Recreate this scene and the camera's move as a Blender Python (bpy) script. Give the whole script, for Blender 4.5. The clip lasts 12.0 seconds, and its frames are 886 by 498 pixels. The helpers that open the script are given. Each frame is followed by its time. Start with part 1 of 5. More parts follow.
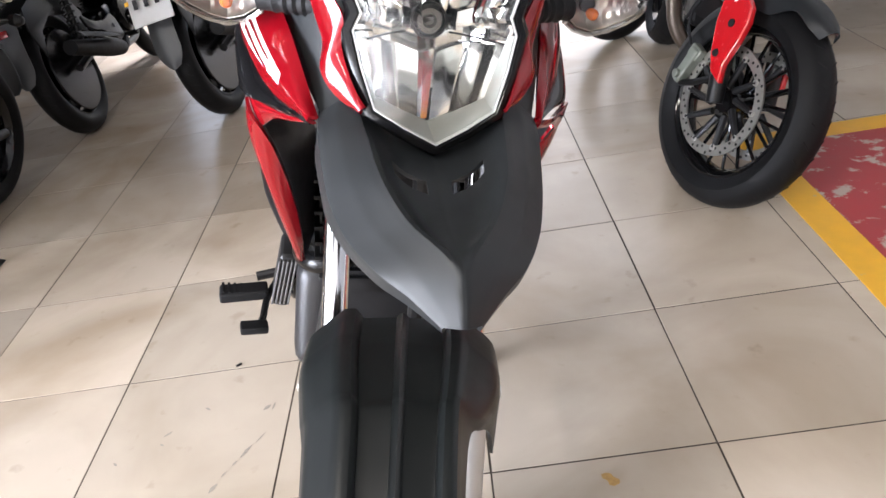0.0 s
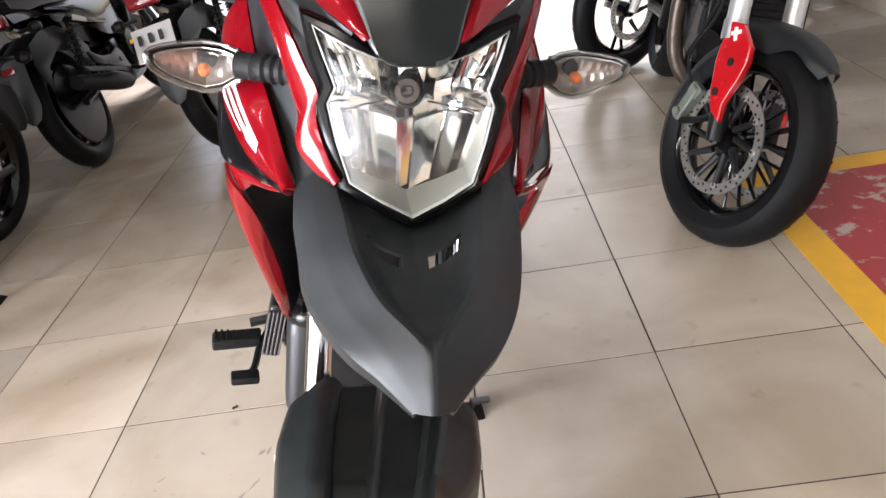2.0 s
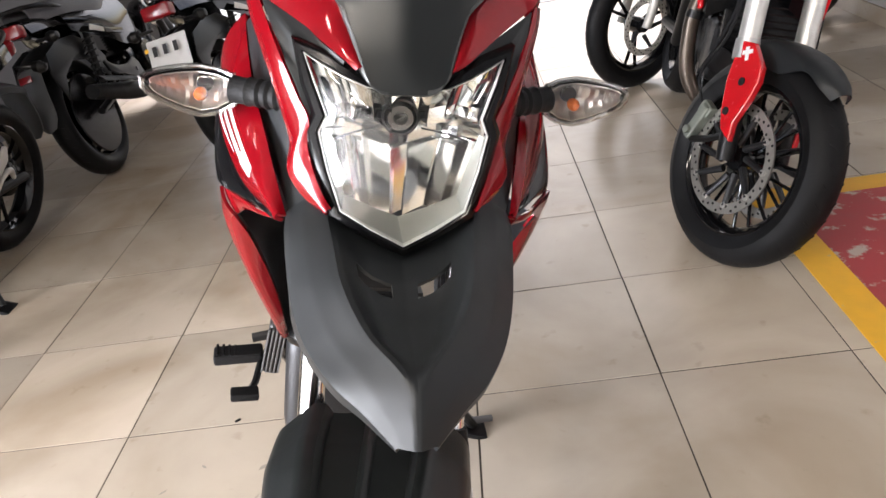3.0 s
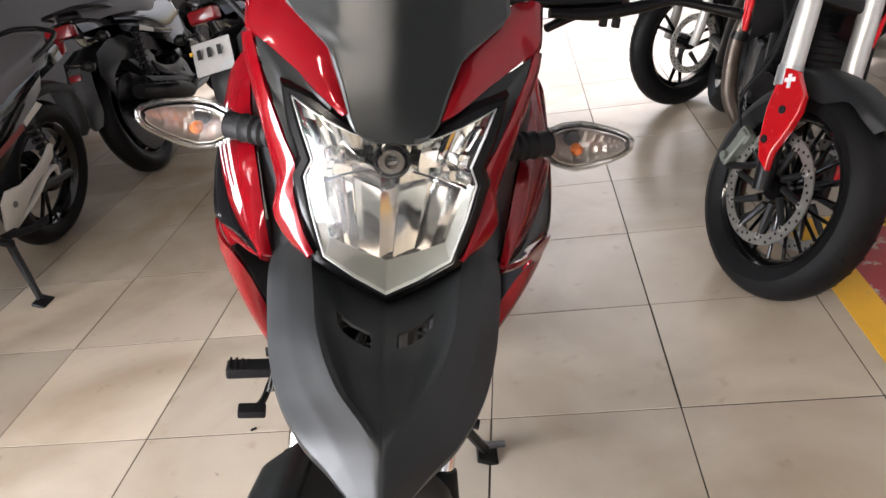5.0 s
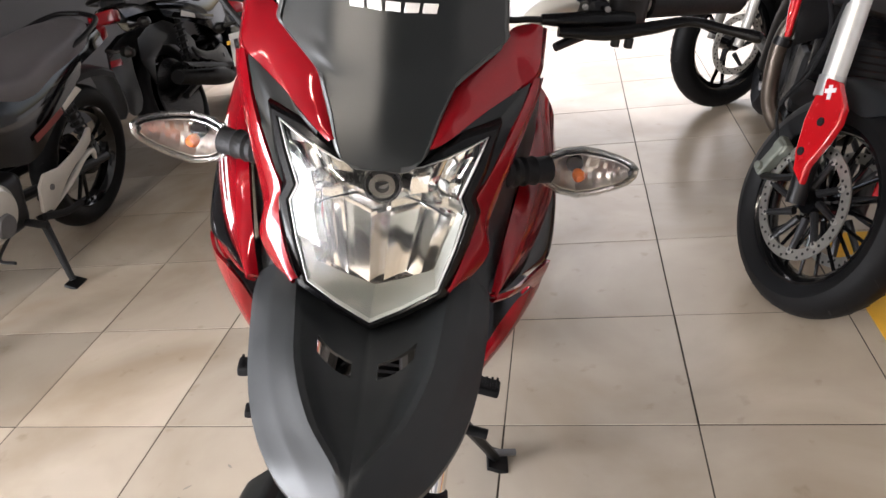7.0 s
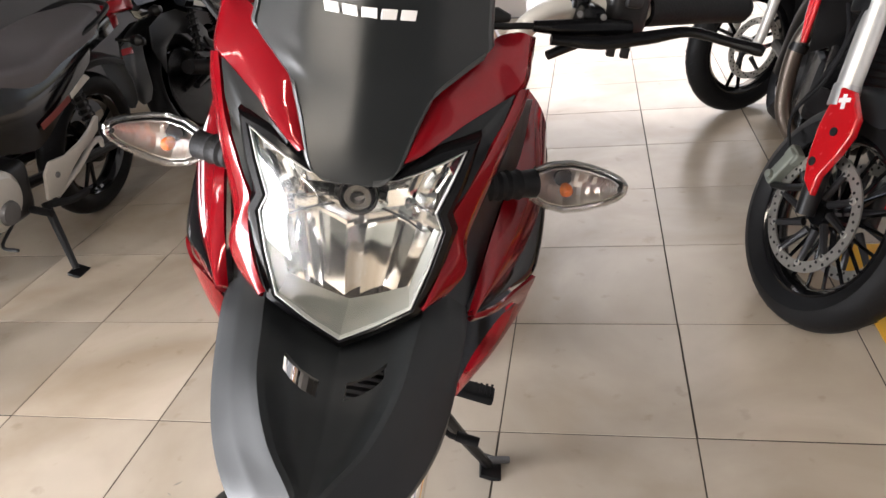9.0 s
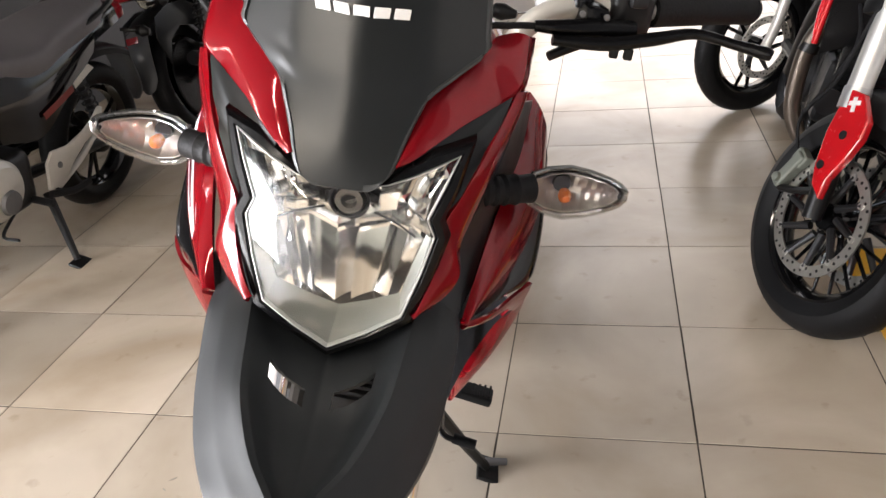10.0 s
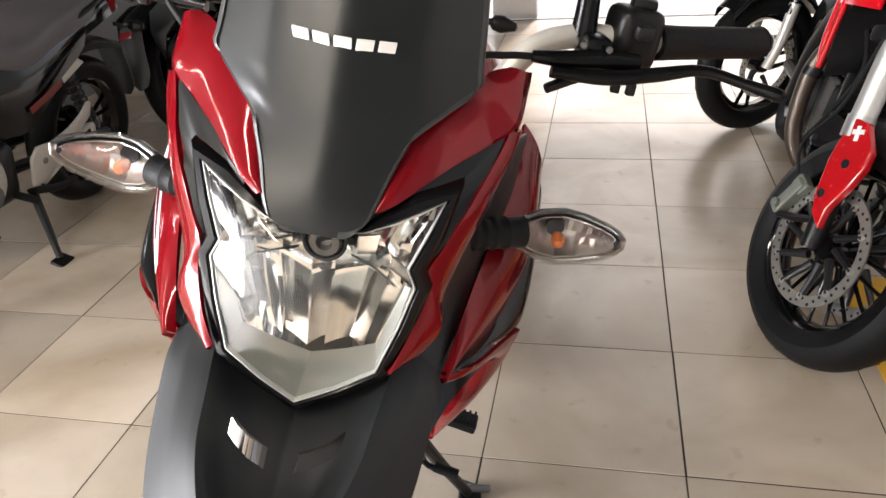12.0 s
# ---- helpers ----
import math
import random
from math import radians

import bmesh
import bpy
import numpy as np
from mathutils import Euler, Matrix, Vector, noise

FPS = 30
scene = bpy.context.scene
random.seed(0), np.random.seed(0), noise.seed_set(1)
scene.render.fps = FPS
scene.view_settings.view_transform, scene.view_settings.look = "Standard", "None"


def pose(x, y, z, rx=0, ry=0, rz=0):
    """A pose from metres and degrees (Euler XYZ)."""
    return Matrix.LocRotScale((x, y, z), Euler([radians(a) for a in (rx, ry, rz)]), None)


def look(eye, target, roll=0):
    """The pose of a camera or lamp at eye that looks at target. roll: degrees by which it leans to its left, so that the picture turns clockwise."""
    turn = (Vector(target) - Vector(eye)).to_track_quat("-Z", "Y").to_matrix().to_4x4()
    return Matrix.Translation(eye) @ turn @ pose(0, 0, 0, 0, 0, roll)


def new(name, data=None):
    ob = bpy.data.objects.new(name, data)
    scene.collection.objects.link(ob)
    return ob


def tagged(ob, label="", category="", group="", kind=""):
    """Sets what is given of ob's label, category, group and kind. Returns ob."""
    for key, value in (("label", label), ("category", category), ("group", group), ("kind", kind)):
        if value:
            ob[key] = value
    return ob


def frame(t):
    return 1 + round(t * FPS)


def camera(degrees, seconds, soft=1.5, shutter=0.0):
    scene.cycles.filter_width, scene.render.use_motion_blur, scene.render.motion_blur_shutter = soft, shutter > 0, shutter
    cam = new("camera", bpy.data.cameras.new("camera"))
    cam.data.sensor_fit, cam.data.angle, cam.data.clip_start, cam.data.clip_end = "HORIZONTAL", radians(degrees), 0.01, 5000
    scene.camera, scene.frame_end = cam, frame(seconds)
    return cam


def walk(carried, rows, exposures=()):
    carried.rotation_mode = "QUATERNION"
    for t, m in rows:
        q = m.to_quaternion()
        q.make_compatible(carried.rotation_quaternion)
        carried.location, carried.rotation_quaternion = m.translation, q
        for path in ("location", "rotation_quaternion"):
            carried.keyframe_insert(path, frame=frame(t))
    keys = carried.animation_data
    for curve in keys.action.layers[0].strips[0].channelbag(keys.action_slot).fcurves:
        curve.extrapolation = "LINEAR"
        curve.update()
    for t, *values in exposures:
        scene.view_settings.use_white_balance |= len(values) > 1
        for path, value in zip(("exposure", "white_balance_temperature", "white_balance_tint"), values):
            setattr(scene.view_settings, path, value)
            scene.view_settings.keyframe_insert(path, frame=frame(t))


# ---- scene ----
cam = camera(61.2, 12.0)
PATH = [
    (0, (-0.404, -1.049, 1.162), (-0.505, 0.664, 0.133), -10.2),
    (0.5, (-0.397, -1.043, 1.17), (-0.496, 0.674, 0.149), -10.1),
    (1, (-0.388, -1.036, 1.18), (-0.492, 0.686, 0.169), -10.3),
    (1.5, (-0.378, -1.027, 1.186), (-0.49, 0.704, 0.191), -10.4),
    (2, (-0.367, -1.015, 1.192), (-0.485, 0.728, 0.218), -10.5),
    (2.5, (-0.355, -1.01, 1.199), (-0.489, 0.74, 0.239), -10.5),
    (3, (-0.343, -1.001, 1.202), (-0.495, 0.754, 0.255), -10.1),
    (4.8, (-0.309, -0.957, 1.223), (-0.523, 0.799, 0.29), -9.1),
    (5, (-0.286, -0.964, 1.225), (-0.553, 0.789, 0.299), -9.2),
    (5.5, (-0.275, -0.953, 1.23), (-0.573, 0.795, 0.304), -9.1),
    (6, (-0.26, -0.946, 1.237), (-0.592, 0.792, 0.306), -8.8),
    (6.5, (-0.249, -0.934, 1.24), (-0.604, 0.799, 0.305), -8.8),
    (7, (-0.24, -0.927, 1.244), (-0.611, 0.799, 0.303), -8.5),
    (9, (-0.212, -0.889, 1.245), (-0.618, 0.822, 0.294), -7.4),
    (9.5, (-0.207, -0.879, 1.245), (-0.625, 0.826, 0.286), -7.2),
    (10, (-0.205, -0.865, 1.244), (-0.626, 0.836, 0.28), -6.7),
    (10.5, (-0.204, -0.847, 1.244), (-0.628, 0.853, 0.28), -6.3),
    (11, (-0.204, -0.834, 1.247), (-0.61, 0.871, 0.284), -5.5),
    (11.5, (-0.206, -0.816, 1.249), (-0.608, 0.892, 0.29), -4.9),
    (12, (-0.207, -0.803, 1.254), (-0.611, 0.902, 0.29), -4.4),
]
walk(cam, [(t, look(eye, target, roll)) for t, eye, target, roll in PATH],
     exposures=((0, 0.87, 5950, 11), (1.5, 0.80, 6080, 11), (3, 0.73, 6250, 11), (6, 0.54, 6280, 11), (12, 0.56, 6450, 10)))

# ---------------------------------------------------------------- world, sun and lamps
world = bpy.data.worlds.new("world")
scene.world = world
world.use_nodes = True
wn = world.node_tree.nodes
sky = wn.new("ShaderNodeTexSky")
sky.sky_type, sky.sun_disc = "NISHITA", False
sky.sun_elevation, sky.sun_rotation = radians(49), radians(8)
sky.dust_density = 4.0
wn["Background"].inputs["Strength"].default_value = 0.14
world.node_tree.links.new(sky.outputs["Color"], wn["Background"].inputs["Color"])

sun = new("sun", bpy.data.lights.new("sun", "SUN"))
sun.data.energy, sun.data.angle, sun.data.color = 4.7, radians(8), (1.0, 0.95, 0.98)
sun.matrix_basis = look((1.0, 9.0, 9.72), (0.0, 2.0, 1.55))


def area_lamp(name, x, y, z, sx, sy, power, color, rx=0, ry=0, rz=0):
    lamp = new(name, bpy.data.lights.new(name, "AREA"))
    lamp.data.shape, lamp.data.size, lamp.data.size_y = "RECTANGLE", sx, sy
    lamp.data.energy, lamp.data.color = power, color
    lamp.matrix_basis = pose(x, y, z, rx, ry, rz)
    return lamp


# ---------------------------------------------------------------- materials
def material(name, color, rough=0.5, metal=0.0, spread=0.12, scale=30.0, bump=0.05, fine=400.0, coat=0.0, random_tone=0.0, spec=0.5):
    m = bpy.data.materials.new(name)
    m.use_nodes = True
    n, links = m.node_tree.nodes, m.node_tree.links
    b = n["Principled BSDF"]
    b.inputs["Metallic"].default_value = metal
    b.inputs["Coat Weight"].default_value = coat
    b.inputs["Coat Roughness"].default_value = 0.04
    b.inputs["Specular IOR Level"].default_value = spec
    co = n.new("ShaderNodeTexCoord")
    big = n.new("ShaderNodeTexNoise")
    big.inputs["Scale"].default_value, big.inputs["Detail"].default_value = scale, 5.0
    small = n.new("ShaderNodeTexNoise")
    small.inputs["Scale"].default_value, small.inputs["Detail"].default_value = fine, 3.0
    links.new(co.outputs["Object"], big.inputs["Vector"])
    links.new(co.outputs["Object"], small.inputs["Vector"])
    mix = n.new("ShaderNodeMix")
    mix.data_type = "RGBA"
    dark = [c * (1 - spread) for c in color]
    light = [min(1.0, c * (1 + spread)) for c in color]
    mix.inputs["A"].default_value, mix.inputs["B"].default_value = (*dark, 1), (*light, 1)
    links.new(big.outputs["Fac"], mix.inputs["Factor"])
    out = mix.outputs["Result"]
    if random_tone:
        info = n.new("ShaderNodeObjectInfo")
        ramp = n.new("ShaderNodeMapRange")
        ramp.inputs["To Min"].default_value, ramp.inputs["To Max"].default_value = 1 - random_tone, 1 + random_tone
        links.new(info.outputs["Random"], ramp.inputs["Value"])
        hsv = n.new("ShaderNodeHueSaturation")
        links.new(ramp.outputs["Result"], hsv.inputs["Value"])
        links.new(out, hsv.inputs["Color"])
        out = hsv.outputs["Color"]
    links.new(out, b.inputs["Base Color"])
    rr = n.new("ShaderNodeMapRange")
    rr.inputs["To Min"].default_value, rr.inputs["To Max"].default_value = max(0.0, rough * 0.8), min(1.0, rough * 1.25)
    links.new(big.outputs["Fac"], rr.inputs["Value"])
    links.new(rr.outputs["Result"], b.inputs["Roughness"])
    if bump:
        bp = n.new("ShaderNodeBump")
        bp.inputs["Strength"].default_value, bp.inputs["Distance"].default_value = bump, 0.002
        links.new(small.outputs["Fac"], bp.inputs["Height"])
        links.new(bp.outputs["Normal"], b.inputs["Normal"])
    return m


def glass(name, color, rough=0.02, low=0.04):
    """Clear plastic: see-through, with gloss that rises towards grazing."""
    m = bpy.data.materials.new(name)
    m.use_nodes = True
    n, links = m.node_tree.nodes, m.node_tree.links
    n.remove(n["Principled BSDF"])
    clear, gloss, mix, lw = n.new("ShaderNodeBsdfTransparent"), n.new("ShaderNodeBsdfGlossy"), n.new("ShaderNodeMixShader"), n.new("ShaderNodeLayerWeight")
    clear.inputs["Color"].default_value = (*color, 1)
    gloss.inputs["Roughness"].default_value = rough
    power, scale = n.new("ShaderNodeMath"), n.new("ShaderNodeMapRange")
    power.operation = "POWER"
    power.inputs[1].default_value = 4.0
    scale.inputs["To Min"].default_value, scale.inputs["To Max"].default_value = low, 0.8
    links.new(lw.outputs["Facing"], power.inputs[0])
    links.new(power.outputs["Value"], scale.inputs["Value"])
    links.new(scale.outputs["Result"], mix.inputs["Fac"])
    links.new(clear.outputs["BSDF"], mix.inputs[1])
    links.new(gloss.outputs["BSDF"], mix.inputs[2])
    links.new(mix.outputs["Shader"], n["Material Output"].inputs["Surface"])
    return m


def glow(name, color, strength):
    m = bpy.data.materials.new(name)
    m.use_nodes = True
    b = m.node_tree.nodes["Principled BSDF"]
    b.inputs["Emission Color"].default_value, b.inputs["Emission Strength"].default_value = (*color, 1), strength
    return m


def tile_material():
    m = material("glazed_tile", (0.525, 0.457, 0.375), 0.24, spread=0.10, scale=5.0, bump=0.03, fine=90.0, random_tone=0.14)
    n, links = m.node_tree.nodes, m.node_tree.links
    b = n["Principled BSDF"]
    old = b.inputs["Base Color"].links[0].from_socket
    geo = n.new("ShaderNodeNewGeometry")
    dirt = n.new("ShaderNodeTexNoise")
    dirt.inputs["Scale"].default_value, dirt.inputs["Detail"].default_value, dirt.inputs["Distortion"].default_value = 1.7, 8.0, 0.6
    links.new(geo.outputs["Position"], dirt.inputs["Vector"])
    ramp = n.new("ShaderNodeValToRGB")
    ramp.color_ramp.elements[0].position, ramp.color_ramp.elements[0].color = 0.33, (0.69, 0.64, 0.58, 1)
    ramp.color_ramp.elements[1].position, ramp.color_ramp.elements[1].color = 0.62, (1, 1, 1, 1)
    links.new(dirt.outputs["Fac"], ramp.inputs["Fac"])
    spots = n.new("ShaderNodeTexNoise")
    spots.inputs["Scale"].default_value, spots.inputs["Detail"].default_value = 14.0, 6.0
    links.new(geo.outputs["Position"], spots.inputs["Vector"])
    sr = n.new("ShaderNodeValToRGB")
    sr.color_ramp.elements[0].position, sr.color_ramp.elements[0].color = 0.27, (0.55, 0.5, 0.42, 1)
    sr.color_ramp.elements[1].position, sr.color_ramp.elements[1].color = 0.36, (1, 1, 1, 1)
    links.new(spots.outputs["Fac"], sr.inputs["Fac"])
    for src in (ramp, sr):
        mul = n.new("ShaderNodeMix")
        mul.data_type, mul.blend_type = "RGBA", "MULTIPLY"
        mul.inputs["Factor"].default_value = 1.0 if src is ramp else 0.34
        links.new(old, mul.inputs["A"])
        links.new(src.outputs["Color"], mul.inputs["B"])
        old = mul.outputs["Result"]
    links.new(old, b.inputs["Base Color"])
    return m


def worn_paint(name, color, under, low, high):
    m = material(name, color, 0.45, spread=0.12, scale=20.0, bump=0.05)
    n, links = m.node_tree.nodes, m.node_tree.links
    b = n["Principled BSDF"]
    old = b.inputs["Base Color"].links[0].from_socket
    geo = n.new("ShaderNodeNewGeometry")
    chip = n.new("ShaderNodeTexNoise")
    chip.inputs["Scale"].default_value, chip.inputs["Detail"].default_value, chip.inputs["Roughness"].default_value = 11.0, 8.0, 0.62
    links.new(geo.outputs["Position"], chip.inputs["Vector"])
    ramp = n.new("ShaderNodeValToRGB")
    ramp.color_ramp.elements[0].position, ramp.color_ramp.elements[1].position = low, high
    links.new(chip.outputs["Fac"], ramp.inputs["Fac"])
    mix = n.new("ShaderNodeMix")
    mix.data_type = "RGBA"
    links.new(ramp.outputs["Color"], mix.inputs["Factor"])
    links.new(old, mix.inputs["A"])
    mix.inputs["B"].default_value = (*under, 1)
    links.new(mix.outputs["Result"], b.inputs["Base Color"])
    return m


TILE = tile_material()
GROUT = material("grout", (0.048, 0.036, 0.026), 0.9, scale=12.0, bump=0.3)
YELLOW = worn_paint("yellow_floor_paint", (0.78, 0.42, 0.02), (0.5, 0.4, 0.25), 0.66, 0.72)
REDFLOOR = worn_paint("worn_red_floor_paint", (0.36, 0.035, 0.04), (0.45, 0.38, 0.33), 0.56, 0.62)
PLASTER = material("white_wall_paint", (0.78, 0.77, 0.76), 0.8, spread=0.05, scale=3.0, bump=0.1, fine=120.0)
CEILING = material("ceiling_paint", (0.09, 0.09, 0.092), 0.9, spread=0.05, scale=3.0, bump=0.1)
CONCRETE = material("street_concrete", (0.40, 0.39, 0.37), 0.9, spread=0.2, scale=2.0, bump=0.3, fine=60.0)
RED = material("red_gloss_paint", (0.185, 0.002, 0.006), 0.10, metal=0.25, spread=0.06, scale=60.0, bump=0.0, coat=0.25, spec=0.3)
REDBRIGHT = material("bright_red_paint", (0.50, 0.005, 0.010), 0.25, spread=0.05, scale=60.0, bump=0.0, coat=1.0)
GREY = material("satin_grey_plastic", (0.0100, 0.0116, 0.0130), 0.45, spread=0.05, scale=40.0, bump=0.03, fine=900.0, spec=0.36)
CHARCOAL = material("satin_charcoal_plastic", (0.0065, 0.0078, 0.008), 0.35, spread=0.03, scale=40.0, bump=0.015, fine=900.0, spec=0.42)
BLACK = material("black_plastic", (0.0055, 0.0055, 0.006), 0.36, spread=0.15, scale=40.0, bump=0.05, spec=0.3)
GLOSSBLACK = material("gloss_black_plastic", (0.004, 0.004, 0.0045), 0.10, spread=0.1, scale=40.0, bump=0.0)
BEZELBLACK = material("deep_black_plastic", (0.003, 0.003, 0.0034), 0.22, spread=0.1, scale=40.0, bump=0.0, spec=0.22)
RUBBER = material("rubber", (0.009, 0.009, 0.010), 0.58, spread=0.2, scale=25.0, bump=0.25, fine=300.0, spec=0.16)
TYRE = material("tyre_rubber", (0.0065, 0.0065, 0.007), 0.50, spread=0.25, scale=18.0, bump=0.2, fine=250.0, spec=0.15)
CHROME = material("chrome", (0.80, 0.80, 0.82), 0.09, metal=1.0, spread=0.03, scale=60.0, bump=0.0)
ALU = material("cast_aluminium", (0.52, 0.52, 0.52), 0.42, metal=0.85, spread=0.12, scale=25.0, bump=0.12)
PALE = material("pale_metal_paint", (0.55, 0.53, 0.49), 0.35, metal=0.3, spread=0.08, scale=40.0, bump=0.03)
STEEL = material("brushed_steel", (0.58, 0.57, 0.54), 0.34, metal=0.8, spread=0.15, scale=80.0, bump=0.1)
DISCSTEEL = material("dull_disc_steel", (0.40, 0.385, 0.355), 0.38, metal=0.8, spread=0.2, scale=60.0, bump=0.1)
DULLMETAL = material("dull_bare_metal", (0.16, 0.16, 0.165), 0.5, metal=0.7, spread=0.2, scale=40.0, bump=0.1)
DARKSTEEL = material("dark_metal", (0.030, 0.030, 0.032), 0.40, metal=0.6, spread=0.2, scale=40.0, bump=0.1)
PIPE = material("heat_stained_pipe", (0.12, 0.098, 0.080), 0.38, metal=0.8, spread=0.25, scale=14.0, bump=0.05)
MIRROR = material("reflector_mirror", (0.87, 0.87, 0.86), 0.13, metal=1.0, spread=0.01, scale=20.0, bump=0.0)
SATIN = material("satin_silver", (0.62, 0.62, 0.60), 0.33, metal=0.7, spread=0.12, scale=22.0, bump=0.15)
LAMPWHITE = material("lamp_reflector_silver", (0.56, 0.55, 0.54), 0.33, metal=1.0, spread=0.03, scale=120.0, bump=0.0)
# Charcoal plastic lightened: the screen edge's sheen is put into its colour.
EDGESHEEN = material("edge_sheen_grey", (0.035, 0.037, 0.037), 0.35, spread=0.05, scale=40.0, bump=0.03)
SHELFGREY = material("satin_reflector_shelf", (0.27, 0.278, 0.26), 0.42, metal=0.25, spread=0.12, scale=22.0, bump=0.15)
CLEAR = glass("clear_lens", (0.97, 0.97, 0.96))
CLEARTHICK = glass("clear_indicator_lens", (0.96, 0.955, 0.95), 0.03, 0.035)
CLEARRIM = glass("clear_lens_rim", (0.72, 0.72, 0.70), 0.08, 0.25)
LENSEDGE = material("frosted_lens_edge", (0.50, 0.50, 0.49), 0.35, metal=0.3, spread=0.04, bump=0.0)
SCUFF = material("worn_glaze", (0.26, 0.235, 0.20), 0.6, spread=0.35, scale=150.0, bump=0.1)
CASTGREEN = material("oxidised_cast_metal", (0.20, 0.215, 0.185), 0.5, metal=0.5, spread=0.25, scale=35.0, bump=0.2)
FLAPGREY = material("faded_grey_plastic", (0.060, 0.063, 0.068), 0.45, spread=0.12, scale=25.0, bump=0.08)
STAIN = material("dried_stain", (0.36, 0.22, 0.07), 0.5, spread=0.35, scale=120.0, bump=0.1)
# Wall tone pulled down to grey so it bounces less onto the motorcycle.
MIDWALL = material("low_bounce_wall_grey", (0.40, 0.39, 0.375), 0.75, spread=0.08, scale=3.0, bump=0.1, fine=120.0)
# Dark tone for the added walls that hold light back or stand for dimness.
DULLWALL = material("dimming_wall_grey", (0.12, 0.12, 0.125), 0.7, spread=0.1, scale=3.0, bump=0.1, fine=120.0)
ORANGE = material("amber_bulb", (0.55, 0.120, 0.012), 0.25, spread=0.1, scale=60.0, bump=0.0)
WHITEMARK = material("white_decal", (0.80, 0.80, 0.79), 0.3, spread=0.03, bump=0.0)
REDLENS = material("red_lamp_lens", (0.20, 0.006, 0.010), 0.15, spread=0.1, bump=0.0)
SEATCLOTH = material("seat_vinyl", (0.105, 0.098, 0.104), 0.5, spread=0.15, scale=30.0, bump=0.3, fine=500.0)
PLATE = material("plate_enamel", (0.62, 0.63, 0.64), 0.45, spread=0.08, bump=0.02)
SHIELD = material("dull_bulb_shield", (0.17, 0.165, 0.16), 0.30, metal=0.9, spread=0.1, scale=60.0, bump=0.0)
YELLOWPART = material("yellow_paint", (0.75, 0.42, 0.02), 0.4, spread=0.1, bump=0.0)
TUBELIGHT = glow("fluorescent_tube", (1.0, 0.98, 0.94), 9.0)


# ---------------------------------------------------------------- mesh tools
def thing(name, m, label, category, group="", kind=""):
    ob = new(name)
    ob.empty_display_size = 0.1
    ob.matrix_basis = m
    return tagged(ob, label, category, group, kind)


def part(name, bm, mat, parent=None, label="", smooth=35.0):
    bmesh.ops.recalc_face_normals(bm, faces=bm.faces)
    me = bpy.data.meshes.new(name)
    bm.to_mesh(me)
    bm.free()
    me.materials.append(mat)
    for p in me.polygons:
        p.use_smooth = smooth > 0
    if smooth > 0:
        me.set_sharp_from_angle(angle=radians(smooth))
    ob = new(name, me)
    ob.parent = parent
    return tagged(ob, label)


def spline(points, n, closed=False, straight=False):
    """n points along a Catmull-Rom curve through the points."""
    p = [Vector(q) for q in points]
    k = len(p)
    spans = k if closed else k - 1
    out = []
    for i in range(n):
        u = i / n * spans if closed else i / (n - 1) * spans
        j = min(int(u), spans - 1)
        f = u - j
        if straight:
            out.append(p[j % k].lerp(p[(j + 1) % k], f))
            continue
        if closed:
            a, b, c, d = p[(j - 1) % k], p[j % k], p[(j + 1) % k], p[(j + 2) % k]
        else:
            b, c = p[j], p[j + 1]
            a = p[j - 1] if j else b * 2 - c
            d = p[j + 2] if j + 2 < k else c * 2 - b
        out.append(0.5 * (2 * b + (c - a) * f + (2 * a - 5 * b + 4 * c - d) * f * f + (3 * b - a - 3 * c + d) * f ** 3))
    return out


def shell(grid, thick, hole=None, flip=False, second=None):
    """A grid of points as a plate of that thickness; hole(u, v) leaves openings, second(u, v) takes the second material."""
    nr, nc = len(grid), len(grid[0])
    g = [[Vector(q) for q in row] for row in grid]
    bm = bmesh.new()

    def normal(i, j):
        a = g[min(i + 1, nr - 1)][j] - g[max(i - 1, 0)][j]
        b = g[i][min(j + 1, nc - 1)] - g[i][max(j - 1, 0)]
        v = a.cross(b)
        return v.normalized() if v.length > 1e-12 else Vector((0, 1, 0))

    sign = -1 if flip else 1
    top = [[bm.verts.new(g[i][j]) for j in range(nc)] for i in range(nr)]
    low = [[bm.verts.new(g[i][j] + normal(i, j) * thick * sign) for j in range(nc)] for i in range(nr)]
    keep = {(i, j) for i in range(nr - 1) for j in range(nc - 1) if not (hole and hole((i + 0.5) / (nr - 1), (j + 0.5) / (nc - 1)))}
    for i, j in keep:
        face = bm.faces.new((top[i][j], top[i][j + 1], top[i + 1][j + 1], top[i + 1][j]))
        face.material_index = int(bool(second and second((i + 0.5) / (nr - 1), (j + 0.5) / (nc - 1))))
        bm.faces.new((low[i][j], low[i + 1][j], low[i + 1][j + 1], low[i][j + 1]))
        for di, dj, p, q in ((-1, 0, (i, j), (i, j + 1)), (1, 0, (i + 1, j + 1), (i + 1, j)), (0, -1, (i + 1, j), (i, j)), (0, 1, (i, j + 1), (i + 1, j + 1))):
            if (i + di, j + dj) not in keep:
                bm.faces.new((top[p[0]][p[1]], low[p[0]][p[1]], low[q[0]][q[1]], top[q[0]][q[1]]))
    bmesh.ops.remove_doubles(bm, verts=bm.verts, dist=1e-6)
    return bm


def loft(rows, nu, nv, thick=0.004, hole=None, flip=False, straight_u=False, straight_v=False):
    """A plate through rows of control points, smoothed both ways."""
    wide = [spline(r, nv, straight=straight_v) for r in rows]
    cols = [spline([w[j] for w in wide], nu, straight=straight_u) for j in range(nv)]
    return shell([[cols[j][i] for j in range(nv)] for i in range(nu)], thick, hole, flip)


